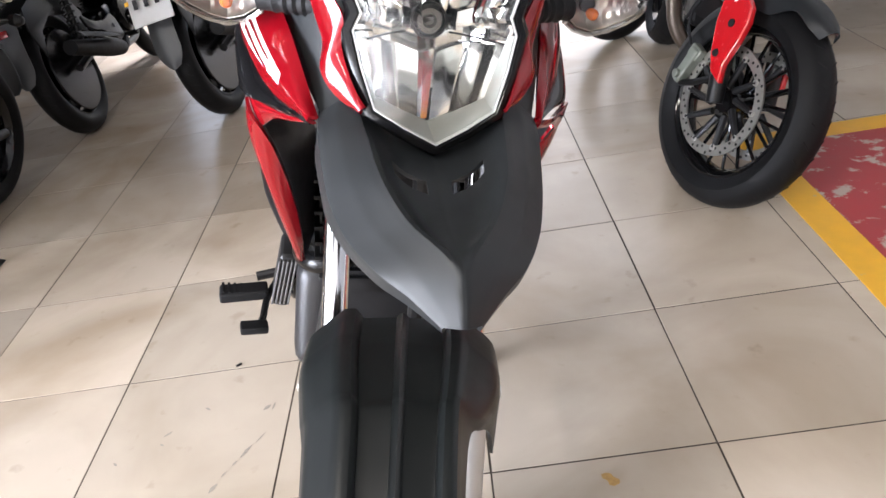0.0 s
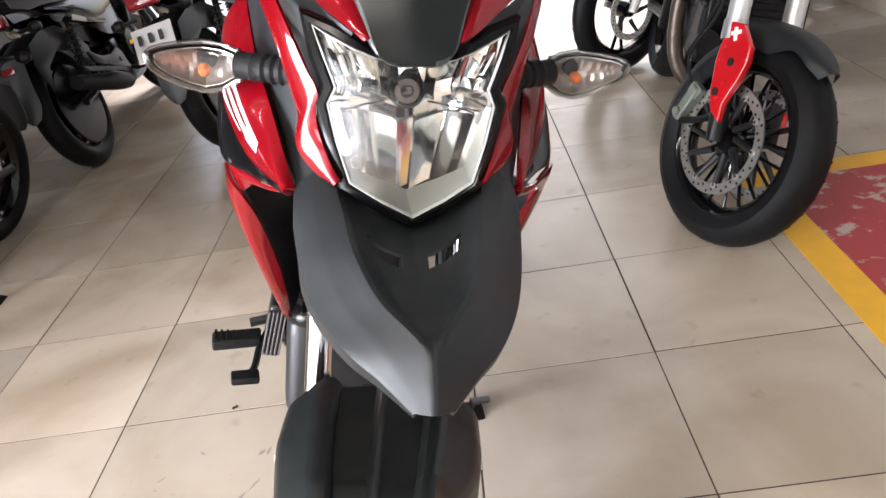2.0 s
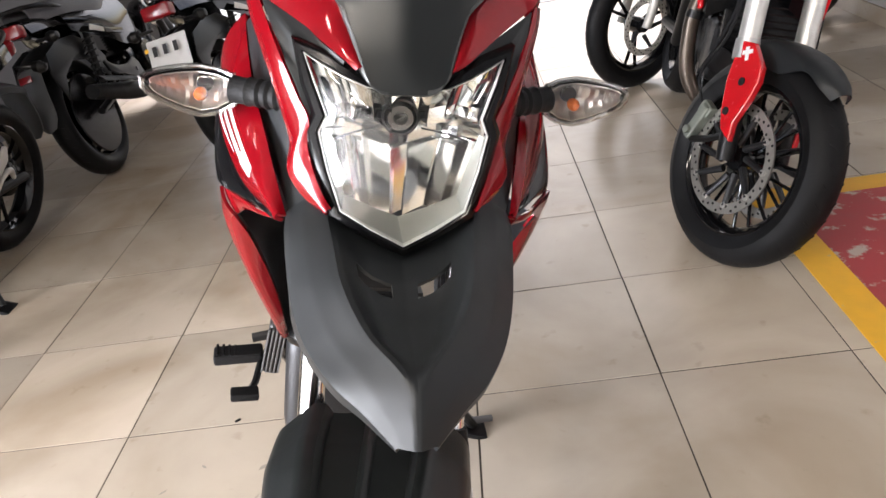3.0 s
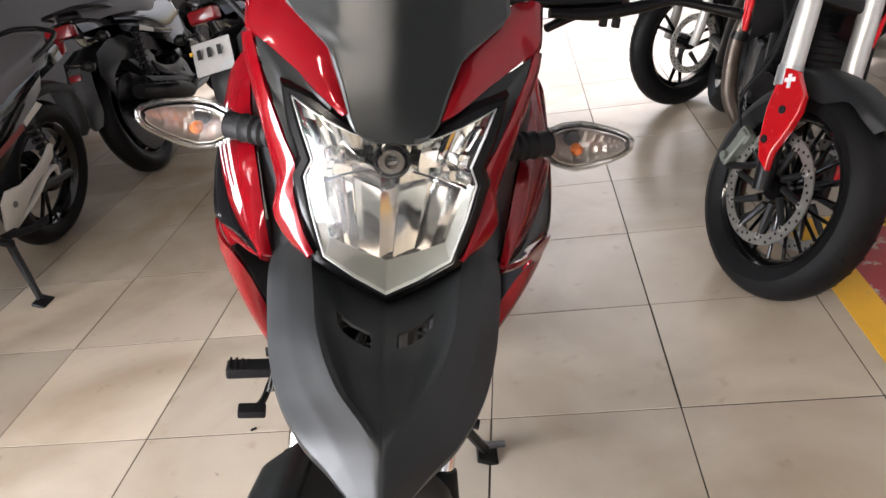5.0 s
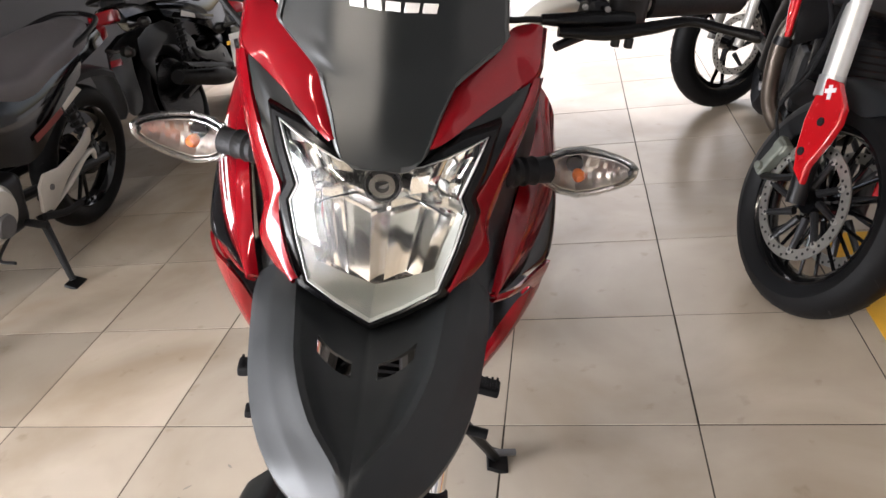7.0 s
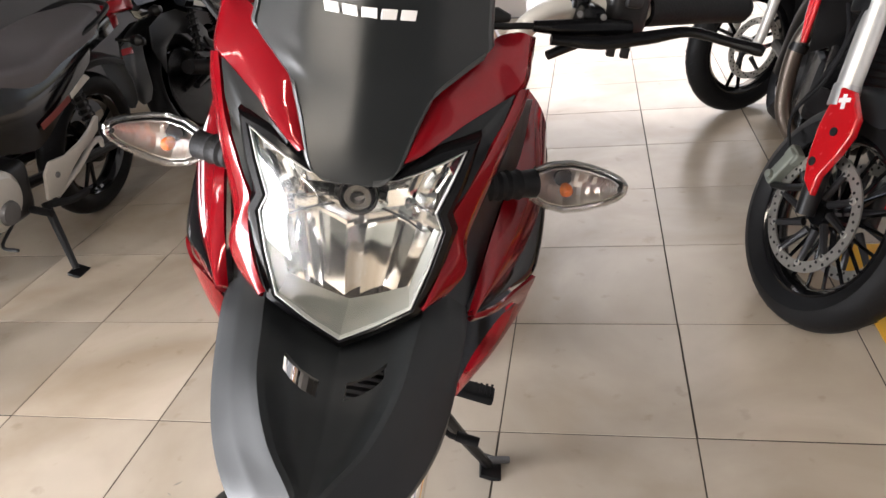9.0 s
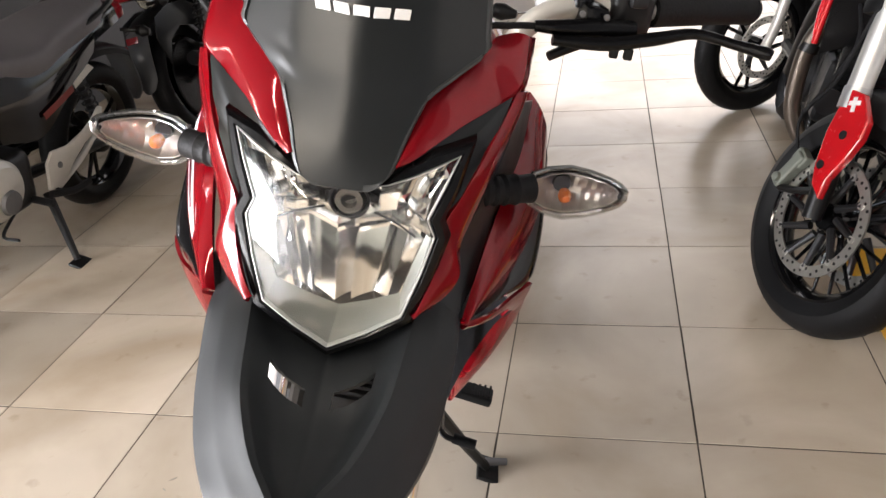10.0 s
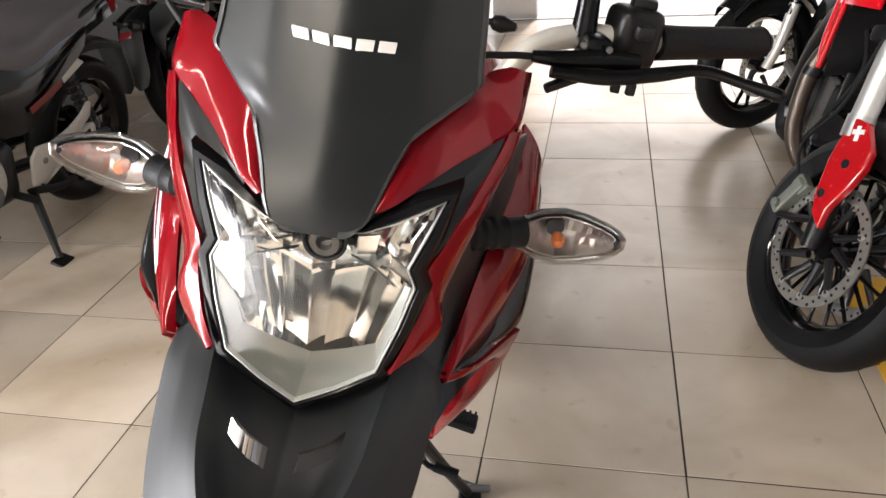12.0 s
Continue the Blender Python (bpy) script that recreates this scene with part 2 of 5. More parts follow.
def band(edge_a, edge_b, n=24, m=6, bulge=0.0, way=(0, -1, 0), thick=0.004, straight=False):
    """A plate between two edges, swelling by bulge towards way."""
    a, b = spline(edge_a, n, straight=straight), spline(edge_b, n, straight=straight)
    w = Vector(way)
    return shell([[a[i].lerp(b[i], j / (m - 1)) + w * bulge * 4 * (j / (m - 1)) * (1 - j / (m - 1)) for j in range(m)] for i in range(n)], thick)


def tube(points, radius, n=24, sides=10, straight=False, closed=False):
    """A round tube along the points; radius a number or one for each end or control point."""
    c = spline(points, n, straight=straight, closed=closed)
    rad = radius if isinstance(radius, (list, tuple)) else [radius, radius]
    bm = bmesh.new()
    rings = []
    up = Vector((0, 0, 1))
    for i in range(n):
        t = (c[(i + 1) % n] - c[i - 1]) if closed else (c[min(i + 1, n - 1)] - c[max(i - 1, 0)])
        t.normalize()
        if abs(t.dot(up)) > 0.95:
            up = Vector((1, 0, 0)) if abs(t.x) < 0.9 else Vector((0, 1, 0))
        s = t.cross(up).normalized()
        v = s.cross(t).normalized()
        up = v
        x = i / max(n - 1, 1) * (len(rad) - 1)
        k = min(int(x), len(rad) - 2)
        r = rad[k] + (rad[k + 1] - rad[k]) * (x - k)
        rings.append([bm.verts.new(c[i] + r * (math.cos(a) * s + math.sin(a) * v)) for a in (2 * math.pi * q / sides for q in range(sides))])
    for i in range(n if closed else n - 1):
        for q in range(sides):
            a, b = rings[i], rings[(i + 1) % n]
            bm.faces.new((a[q], a[(q + 1) % sides], b[(q + 1) % sides], b[q]))
    if not closed:
        bm.faces.new(rings[0][::-1])
        bm.faces.new(rings[-1])
    return bm


def lathe(profile, n=48, m=Matrix()):
    """Turns (x, r) pairs about the x axis; closed where r is 0."""
    bm = bmesh.new()
    rings = [[bm.verts.new(m @ Vector((x, r * math.cos(a), r * math.sin(a)))) for a in (2 * math.pi * q / n for q in range(n))] for x, r in profile]
    for a, b in zip(rings, rings[1:]):
        for q in range(n):
            bm.faces.new((a[q], a[(q + 1) % n], b[(q + 1) % n], b[q]))
    bmesh.ops.remove_doubles(bm, verts=bm.verts, dist=1e-6)
    return bm


def block(sx, sy, sz, m=Matrix(), bevel=0.004, seg=2, taper=1.0):
    bm = bmesh.new()
    bmesh.ops.create_cube(bm, size=1.0, matrix=Matrix.Diagonal((sx, sy, sz, 1)))
    if taper != 1.0:
        for v in bm.verts:
            if v.co.z > 0:
                v.co.x *= taper
                v.co.y *= taper
    if bevel:
        bmesh.ops.bevel(bm, geom=bm.edges, offset=bevel, segments=seg, affect="EDGES", profile=0.6)
    bm.transform(m)
    return bm


def prism(outline, depth, m=Matrix(), bevel=0.0, seg=2):
    """A flat outline in x, y, pulled depth along z."""
    bm = bmesh.new()
    f = bm.faces.new([bm.verts.new((x, y, 0)) for x, y in outline])
    r = bmesh.ops.extrude_face_region(bm, geom=[f])
    bmesh.ops.translate(bm, vec=(0, 0, depth), verts=[v for v in r["geom"] if isinstance(v, bmesh.types.BMVert)])
    if bevel:
        bmesh.ops.bevel(bm, geom=[e for e in bm.edges], offset=bevel, segments=seg, affect="EDGES", profile=0.6)
    bm.transform(m)
    return bm


def merged(*bms):
    """Several pieces of one part in one mesh."""
    out = bms[0]
    for b in bms[1:]:
        me = bpy.data.meshes.new("piece")
        b.to_mesh(me)
        b.free()
        out.from_mesh(me)
        bpy.data.meshes.remove(me)
    return out


def mirrored(points):
    return [(-x, y, z) for x, y, z in points]


YZ = Matrix(((0, 0, 1, 0), (1, 0, 0, 0), (0, 1, 0, 0), (0, 0, 0, 1)))  # outline x, y -> y, z; depth -> x
XZ = Matrix(((1, 0, 0, 0), (0, 0, -1, 0), (0, 1, 0, 0), (0, 0, 0, 1)))  # outline x, y -> x, z; depth -> -y

# ---------------------------------------------------------------- the room
T = 0.45
WEST, EAST, SOUTH, NORTH, HIGH = -6.3, 1.8, -4.5, 5.0, 3.1

floor = part("floor", block(EAST - WEST, NORTH - SOUTH, 0.1, pose((EAST + WEST) / 2, (NORTH + SOUTH) / 2, -0.0516), 0), GROUT, None, "", 0)
tagged(floor, "beige glazed ceramic tile floor with dark joints", "floor", "", "structure")
ground = part("ground", block(400, 400, 0.1, pose(0, 0, -0.18), 0), CONCRETE, None, "", 0)
tagged(ground, "sunlit grey concrete street outside the showroom", "ground", "", "structure")


def wall(name, x0, x1, y0, y1, z0=0.0, z1=HIGH, label="plain white painted showroom wall"):
    ob = part(name, block(x1 - x0, y1 - y0, z1 - z0, pose((x0 + x1) / 2, (y0 + y1) / 2, (z0 + z1) / 2), 0.003), PLASTER, None, "", 0)
    return tagged(ob, label, "wall", "", "structure")


# Whitish wall greyed in its colour to weaken its reflection in the cowl.
wall("wall_east", EAST, EAST + 0.15, -0.6, NORTH, 0.0, HIGH, "plain showroom wall, greyed to cut its bounce").data.materials[0] = MIDWALL
# Unseen stretch of the east wall, darkened to keep bounce off the beak.
wall("wall_east_end", EAST, EAST + 0.15, SOUTH, -0.6, 0.0, HIGH, "unseen side wall, kept dark to cut its bounce").data.materials[0] = DULLWALL
wall("wall_west", WEST - 0.15, WEST, -1.3, NORTH)
# Added wall: blocks the side opening's light from the left floor and motorcycles.
wall("wall_west_inner", -3.45, -3.30, 0.10, NORTH, 0.0, HIGH, "added dull grey wall that blocks side light from the parked motorcycles").data.materials[0] = DULLWALL
wall("wall_west_end", WEST - 0.15, WEST, SOUTH, -4.3)
wall("wall_west_lintel", WEST - 0.15, WEST, -4.3, -1.3, 2.85, HIGH, "white beam over the side opening")
area_lamp("side_opening_light", WEST - 0.05, -2.80, 1.45, 2.9, 2.7, 880, (0.97, 0.97, 1.0), 90, 0, -90)
wall("wall_south", WEST - 0.15, EAST + 0.15, SOUTH - 0.15, SOUTH, 0.0, HIGH, "plain white painted back wall of the showroom")
wall("wall_north_lintel", WEST - 0.15, EAST + 0.15, NORTH, NORTH + 0.15, 2.85, HIGH, "white beam over the open shopfront")
wall("wall_north_pier", -1.05, -0.72, NORTH, NORTH + 0.15, 0.0, 2.85, "white pier between the two shopfront openings")
# Added panel: narrows the far opening so less daylight reaches the parked motorcycles.
wall("wall_north_shutter", -2.75, -1.05, NORTH, NORTH + 0.15, 1.75, 2.85, "added dull grey panel that blocks light at the far opening").data.materials[0] = DULLWALL
# Added end wall; the shade behind the motorcycles is put into its dark tone.
wall("wall_north_end", WEST - 0.15, -2.75, NORTH, NORTH + 0.15, 0.0, 2.85, "added end wall, toned dark in place of shade behind the parked motorcycles").data.materials[0] = DULLWALL
ceil = part("ceiling", block(EAST - WEST + 0.3, NORTH - SOUTH + 0.3, 0.12, pose((EAST + WEST) / 2, (NORTH + SOUTH) / 2, HIGH + 0.062), 0), CEILING, None, "", 0)
tagged(ceil, "dim grey showroom ceiling", "ceiling", "", "structure")
skirt = part("baseboard", block(0.015, NORTH - SOUTH, 0.09, pose(EAST - 0.009, (NORTH + SOUTH) / 2, 0.046), 0.003), TILE, None, "", 0)
tagged(skirt, "beige tile skirting along the white wall", "baseboard", "", "structure")


def ceiling_light(x, y, rz, power):
    lamp = thing("ceiling_light", pose(x, y, HIGH, 0, 0, rz), "white ceiling batten with two lit fluorescent tubes", "ceiling light", "ceiling lights")
    part("housing", block(1.25, 0.16, 0.05, pose(0, 0, -0.026), 0.008), PALE, lamp)
    for s in (-0.045, 0.045):
        part("fluorescent_tube", lathe([(-0.6, 0), (-0.6, 0.013), (0.6, 0.013), (0.6, 0)], 12, pose(0, s, -0.07)), TUBELIGHT, lamp, "lit white tube")
    area_lamp("ceiling_lamp", x, y, HIGH - 0.10, 1.2, 0.12, power, (1.0, 0.88, 0.74), 0, 0, rz)


for lx in (-3.9, -1.2):
    for ly in (-3.0, -1.5):
        ceiling_light(lx, ly, 90, 32 if lx > -3 else 18)

# painted lane at the wall
lane = thing("floor_marking", pose(0, 0, 0), "worn red floor lane with a yellow border line painted on tiles", "floor marking", "", "structure")
part("red_field", prism([(0.60, -0.6), (1.78, -0.6), (1.78, 1.24), (0.60, 1.24)], 0.0012, pose(0, 0, 0.0005)), REDFLOOR, lane, "flaking red floor paint", 0)
part("yellow_line", prism([(0.50, -0.6), (0.60, -0.6), (0.60, 1.24), (1.78, 1.24), (1.78, 1.335), (0.50, 1.335)], 0.0016, pose(0, 0, 0.0005)), YELLOW, lane, "worn yellow line", 0)
spill = [(0.020, 0.000), (0.016, 0.008), (0.004, 0.009), (-0.004, 0.014), (-0.014, 0.012), (-0.020, 0.004), (-0.014, -0.003), (-0.003, -0.004), (0.004, -0.012), (0.013, -0.011)]
stain = part("stain", prism(spill, 0.0006, pose(-0.225, -0.057, 0.0002, 0, 0, -35)), STAIN, None, "", 0)
tagged(stain, "small dried yellow-brown stain on the floor tile", "stain", "", "structure")


def scuff(x, y, long, wide, turn):
    """A small worn mark: a pointed, uneven spot on the glaze."""
    h, w = long / 2, wide / 2
    outline = [(-h, 0), (-h * 0.45, w * 0.7), (h * 0.1, w), (h * 0.6, w * 0.55), (h, 0.1 * w), (h * 0.5, -w * 0.6), (-h * 0.1, -w * 0.9), (-h * 0.6, -w * 0.5)]
    mark = part("scuff", prism(outline, 0.0005, pose(x, y, 0.0002, 0, 0, turn)), SCUFF, None, "", 0)
    tagged(mark, "small grey scuff worn into the tile glaze", "scuff", "", "structure")


for spot in ((-0.956, 0.189, 0.037, 0.004, -121), (-0.983, 0.151, 0.044, 0.009, -120), (-1.002, 0.12, 0.02, 0.005, -120), (-1.02, 0.092, 0.019, 0.005, -123), (-1.036, 0.056, 0.029, 0.012, -121), (-1.107, 0.309, 0.02, 0.007, -39), (-0.958, 0.286, 0.023, 0.012, 44), (-0.942, 0.287, 0.026, 0.006, 81), (-1.191, 0.207, 0.014, 0.005, -32), (-1.287, 0.165, 0.017, 0.006, -45), (-1.186, 0.24, 0.023, 0.006, 40)):
    scuff(*spot)
debris = part("debris", block(0.016, 0.006, 0.004, pose(-1.062, 0.461, 0.0022, 0, 0, 35), 0.0015), RUBBER, None)
tagged(debris, "tiny black crumb lying on the tile joint", "debris")

# ---------------------------------------------------------------- the red trail motorcycle
BIKE = Matrix(((0.966, -0.119, 0.230, -0.642), (0.116, 0.993, 0.0276, -0.412), (-0.232, 0.0, 0.973, 0.0), (0, 0, 0, 1)))
SIDES = (-1, 1)


def flip(points, s):
    return [(x * s, y, z) for x, y, z in points]


def spoked_wheel(parent, name, centre, radius, width, rim_mat, spokes=36, hub=0.05):
    """A tyre with blocks, a rim, wire spokes and a hub, about an x axis through centre."""
    cx, cy, cz = centre
    m = pose(cx, cy, cz)
    w = width / 2
    wheel = part(name, lathe([(-hub, 0.0), (-hub, 0.035), (-hub * 0.6, 0.03), (hub * 0.6, 0.03), (hub, 0.035), (hub, 0.0)], 24, m), DARKSTEEL, parent, "dark wheel hub")
    r0 = radius - 0.085
    part("tyre", lathe([(-w * 0.62, r0), (-w * 0.95, r0 + 0.03), (-w, radius - 0.035), (-w * 0.8, radius - 0.014), (-w * 0.42, radius - 0.002), (0, radius),
                        (w * 0.42, radius - 0.002), (w * 0.8, radius - 0.014), (w, radius - 0.035), (w * 0.95, r0 + 0.03), (w * 0.62, r0), (-w * 0.62, r0)], 72, m), TYRE, wheel, "black block-tread tyre")
    part("rim", lathe([(-w * 0.62, r0 + 0.004), (-w * 0.66, r0 - 0.006), (-w * 0.3, r0 - 0.02), (w * 0.3, r0 - 0.02), (w * 0.66, r0 - 0.006), (w * 0.62, r0 + 0.004), (-w * 0.62, r0 + 0.004)], 64, m), rim_mat, wheel)
    wires = []
    for k in range(spokes):
        a = 2 * math.pi * k / spokes
        b = a + (0.35 if k % 2 else -0.35)
        sx = hub * 0.8 if k % 4 < 2 else -hub * 0.8
        wires.append(tube([(cx + sx, cy + 0.033 * math.cos(b), cz + 0.033 * math.sin(b)), (cx, cy + (r0 - 0.015) * math.cos(a), cz + (r0 - 0.015) * math.sin(a))], 0.0016, 2, 5))
    tagged(part("wire_spokes", merged(*wires), STEEL, wheel), kind="stuff")
    blocks = []
    n = 46
    for k in range(n):
        a = 2 * math.pi * k / n
        for off in ((-0.55, 0.0, 0.55) if k % 2 else (-0.28, 0.28)):
            blocks.append(block(w * 0.38, 0.026, 0.012, m @ pose(0, 0, 0, math.degrees(a)) @ pose(off * w, 0, radius - 0.003 - 0.018 * off * off), 0))
    tagged(part("tread", merged(*blocks), TYRE, wheel, "", 0), kind="stuff")
    return wheel


def screen_curve(x, keel=0.30):
    """Depth of the windscreen across: a softly keeled middle and two folded sides."""
    a = math.sqrt(x * x + 0.00010) - 0.010
    fold = math.sqrt((a - 0.046) ** 2 + 0.00004)
    return keel * a + 0.26 * (fold + a - 0.046)


def trail_motorcycle():
    bike = thing("motorcycle", BIKE, "red and grey trail motorcycle leaning on its side stand on tiles", "motorcycle")

    # windscreen, standing proud of the red panels, with an edge that turns back
    rows = []
    for z, hw, yc, keel in ((1.0415, 0.014, 0.0205, 0.02), (1.0430, 0.024, 0.0212, 0.04), (1.049, 0.0325, 0.0235, 0.10), (1.060, 0.0380, 0.0285, 0.15), (1.078, 0.0440, 0.0380, 0.24), (1.092, 0.0500, 0.0450, 0.28), (1.1056, 0.0575, 0.0515, 0.30), (1.120, 0.0780, 0.0580, 0.30), (1.1345, 0.0985, 0.0655, 0.30), (1.150, 0.0980, 0.0735, 0.30), (1.18, 0.0955, 0.089, 0.30), (1.212, 0.092, 0.106, 0.30)):
        rows.append([(hw * k / 24, yc + screen_curve(hw * k / 24, keel), z) for k in range(-24, 25)])
    cols = [spline([r[k] for r in rows], 66) for k in range(49)]
    screen = part("windscreen", shell([[c[i] for c in cols] for i in range(66)], 0.004), CHARCOAL, bike, "satin charcoal windscreen panel", 16)
    for s in SIDES:
        line = cols[0] if s < 0 else cols[48]
        edge = []
        for i in range(2, 66):
            along = (line[min(i + 1, 65)] - line[i - 1]).normalized()
            out = Vector((0, -1, 0)).cross(along) * s
            out = Vector((abs(out.x) * s, 0, out.z)).normalized()
            edge.append([line[i] + out * a + Vector((0, b, 0)) for a, b in ((-0.0006, -0.0006), (0.0012, 0.0004), (0.0030, 0.0034), (0.0042, 0.0085), (0.0038, 0.0125))])
        part("screen_edge", shell(edge, 0.0015), EDGESHEEN, screen, "rounded edge of the panel, lightened for its sheen", 60)
    # the maker's mark as plain raised silver shapes
    emblem = part("emblem", block(0.0125, 0.0016, 0.0150, pose(0, 0.0793, 1.1615, 24), 0.0004), WHITEMARK, screen, "silver raised emblem bars", 0)
    for k in (-2, -1, 1, 2):
        part("emblem_bar", block(0.0125, 0.0016, 0.0150, pose(k * 0.0152, 0.0787 + screen_curve(k * 0.0152), 1.1615, 24, 0, 16 if k > 0 else -16), 0.0004), WHITEMARK, emblem, "", 0)

    # headlight
    light = part("headlight_bezel", bezel(), BEZELBLACK, bike, "black headlight surround")
    part("headlight_lens", headlight_lens(), CLEAR, light, "clear headlight lens").visible_shadow = False
    part("lens_edge", lens_edge(), LENSEDGE, light, "bright lens rim")
    part("reflector", reflector(), MIRROR, light, "fluted chrome reflector", 25)
    for s in SIDES:
        part("reflector_seam", tube([(s * 0.022, 0.088, 0.990), (s * 0.042, 0.074, 0.990), (s * 0.062, 0.052, 0.990)], 0.0011, 8, 6), DARKSTEEL, light, "dark seam across the reflector")
    part("reflector_shelf", shelf(), SHELFGREY, light, "satin silver shelf under the reflector")
    bulb = part("bulb_shield", lathe([(-0.003, 0.0), (-0.004, 0.0055), (-0.010, 0.007), (-0.010, 0.0122), (-0.004, 0.0145), (0.010, 0.0158), (0.010, 0.0172), (0.018, 0.0172), (0.020, 0.011), (0.020, 0)], 32, pose(0, 0.088, 1.0025, 0, 0, 90)), SHIELD, light, "round metal bulb shield")
    part("shield_ring", lathe([(-0.005, 0.0160), (-0.005, 0.0182), (0.008, 0.0182), (0.008, 0.0160), (-0.005, 0.0160)], 32, pose(0, 0.085, 1.0025, 0, 0, 90)), DARKSTEEL, bulb, "dark ring")
    for s in SIDES:
        part("shield_tab", block(0.008, 0.006, 0.008, pose(s * 0.0195, 0.088, 1.0035), 0.003), DARKSTEEL, bulb)
    part("shield_stem", block(0.010, 0.010, 0.030, pose(0, 0.10, 0.980), 0.003), DULLMETAL, bulb)

    # cowl panels on both sides
    top_a = [(0.0380, 0.0375, 1.0580), (0.0440, 0.0565, 1.0780), (0.0500, 0.0700, 1.0925), (0.0570, 0.0810, 1.1065), (0.0780, 0.1050, 1.1220), (0.0990, 0.1270, 1.1370), (0.1080, 0.1420, 1.1435), (0.1240, 0.1600, 1.1450)]
    top_b = [(0.0440, 0.0370, 1.0590), (0.0560, 0.0425, 1.0660), (0.0715, 0.0595, 1.0745), (0.0875, 0.0775, 1.0830), (0.1030, 0.0950, 1.0905), (0.1185, 0.1120, 1.0980), (0.1345, 0.1265, 1.1120), (0.1370, 0.1590, 1.1435)]
    edge_a = [(0.1200, 0.1130, 1.0960), (0.1345, 0.1270, 1.1120), (0.1362, 0.1440, 1.1290), (0.1345, 0.1600, 1.1435)]
    edge_b = [(0.1340, 0.1330, 1.0950), (0.1405, 0.1420, 1.1050), (0.1435, 0.1640, 1.1200), (0.1445, 0.1800, 1.1380)]
    ins_a = [(0.0520, 0.0425, 1.0650), (0.0715, 0.0612, 1.0738), (0.0875, 0.0790, 1.0825), (0.1285, 0.1215, 1.1000), (0.1190, 0.0930, 1.0800), (0.1080, 0.0690, 1.0590), (0.0960, 0.0545, 1.0340), (0.0862, 0.0450, 1.0122)]
    ins_b = [(0.0540, 0.0470, 1.0600), (0.0660, 0.0540, 1.0650), (0.0800, 0.0620, 1.0710), (0.0960, 0.0720, 1.0750), (0.0950, 0.0680, 1.0640), (0.0910, 0.0600, 1.0450), (0.0855, 0.0520, 1.0280), (0.0825, 0.0460, 1.0122)]
    out_a = [(0.1430, 0.1440, 1.1000), (0.1375, 0.1230, 1.0850), (0.1270, 0.0980, 1.0620), (0.1180, 0.0800, 1.0405), (0.1075, 0.0680, 1.0080), (0.1005, 0.0560, 0.9840), (0.1030, 0.0470, 0.9590), (0.0890, 0.0330, 0.9410), (0.0684, 0.0145, 0.9330)]
    out_b = [(0.1320, 0.1260, 1.1040), (0.1265, 0.1110, 1.0920), (0.1160, 0.0830, 1.0740), (0.1070, 0.0660, 1.0570), (0.0945, 0.0520, 1.0310), (0.0845, 0.0410, 1.0120), (0.0865, 0.0415, 0.9900), (0.0790, 0.0270, 0.9620), (0.0680, 0.0135, 0.9350)]
    arm_a = [(0.140, 0.185, 1.075), (0.130, 0.150, 1.040), (0.114, 0.112, 1.006), (0.096, 0.083, 0.970), (0.071, 0.050, 0.9375)]
    arm_b = [(0.162, 0.290, 1.045), (0.152, 0.220, 1.010), (0.141, 0.176, 0.978), (0.126, 0.120, 0.942), (0.1055, 0.052, 0.9142)]
    for s in SIDES:
        panel = part("upper_panel", band(flip(top_a, s), flip(top_b, s), 50, 9, 0.0032, (0, -1, 0.5), 0.0022), RED, bike, "glossy red cowl panel", 50)
        part("panel_flank", band(flip(edge_a, s), flip(edge_b, s), 24, 5, 0.0012, (s, -0.4, 0), 0.0022), RED, panel, "folded outer edge of the panel")
        part("insert_panel", band(flip(ins_a, s), flip(ins_b, s), 43, 6, 0.0004, (0, -1, 0), 0.004, True), GREY, bike, "satin grey insert panel")
        part("cheek_panel", band(flip(out_a, s), flip(out_b, s), 49, 9, 0.0018, (0.7 * s, -1, 0), 0.004), RED, bike, "narrow glossy red cheek panel")
        part("side_arm", band(flip(arm_a, s), flip(arm_b, s), 40, 9, 0.002, (0.5 * s, -0.6, 0.6), 0.003), GREY, bike, "satin grey beak arm")
    nose = part("beak", beak(), GREY, bike, "satin grey beak with a darker dish and two vents", 24)
    nose.data.materials.append(CHARCOAL)
    part("cowl_back", block(0.16, 0.05, 0.14, pose(0, 0.19, 1.0), 0.03), BLACK, bike)

    # indicators
    for s in SIDES:
        stalk = part("indicator_stalk", lathe([(0.09, 0), (0.09, 0.013), (0.118, 0.0149), (0.124, 0.0131), (0.128, 0.0149), (0.134, 0.0131), (0.138, 0.0149), (0.144, 0.0131), (0.148, 0.0149), (0.154, 0.0131), (0.160, 0.0149), (0.165, 0.0131), (0.178, 0.0140), (0.178, 0)], 32, Matrix.Diagonal((s, 1, 1, 1)) @ pose(0, 0.074, 1.0065, 0, 0, 24)), RUBBER, bike, "ribbed black rubber stalk")
        part("indicator_housing", indicator(s, 0), BLACK, stalk, "black indicator back shell")
        part("indicator_lens", indicator(s, 1), CLEARTHICK, stalk, "clear faceted indicator lens").visible_shadow = False
        part("indicator_reflector", indicator(s, 2), LAMPWHITE, stalk, "silver indicator reflector", 12)
        part("lens_rim", indicator_rim(s), CLEARRIM, stalk, "clear rim of the lens")
        part("indicator_bulb", lathe([(-0.009, 0), (-0.008, 0.0035), (-0.003, 0.0065), (0.003, 0.0065), (0.011, 0.0045), (0.012, 0)], 16, pose(s * 0.198, 0.160, 0.997, 0, 0, 90)), ORANGE, stalk, "amber bulb")
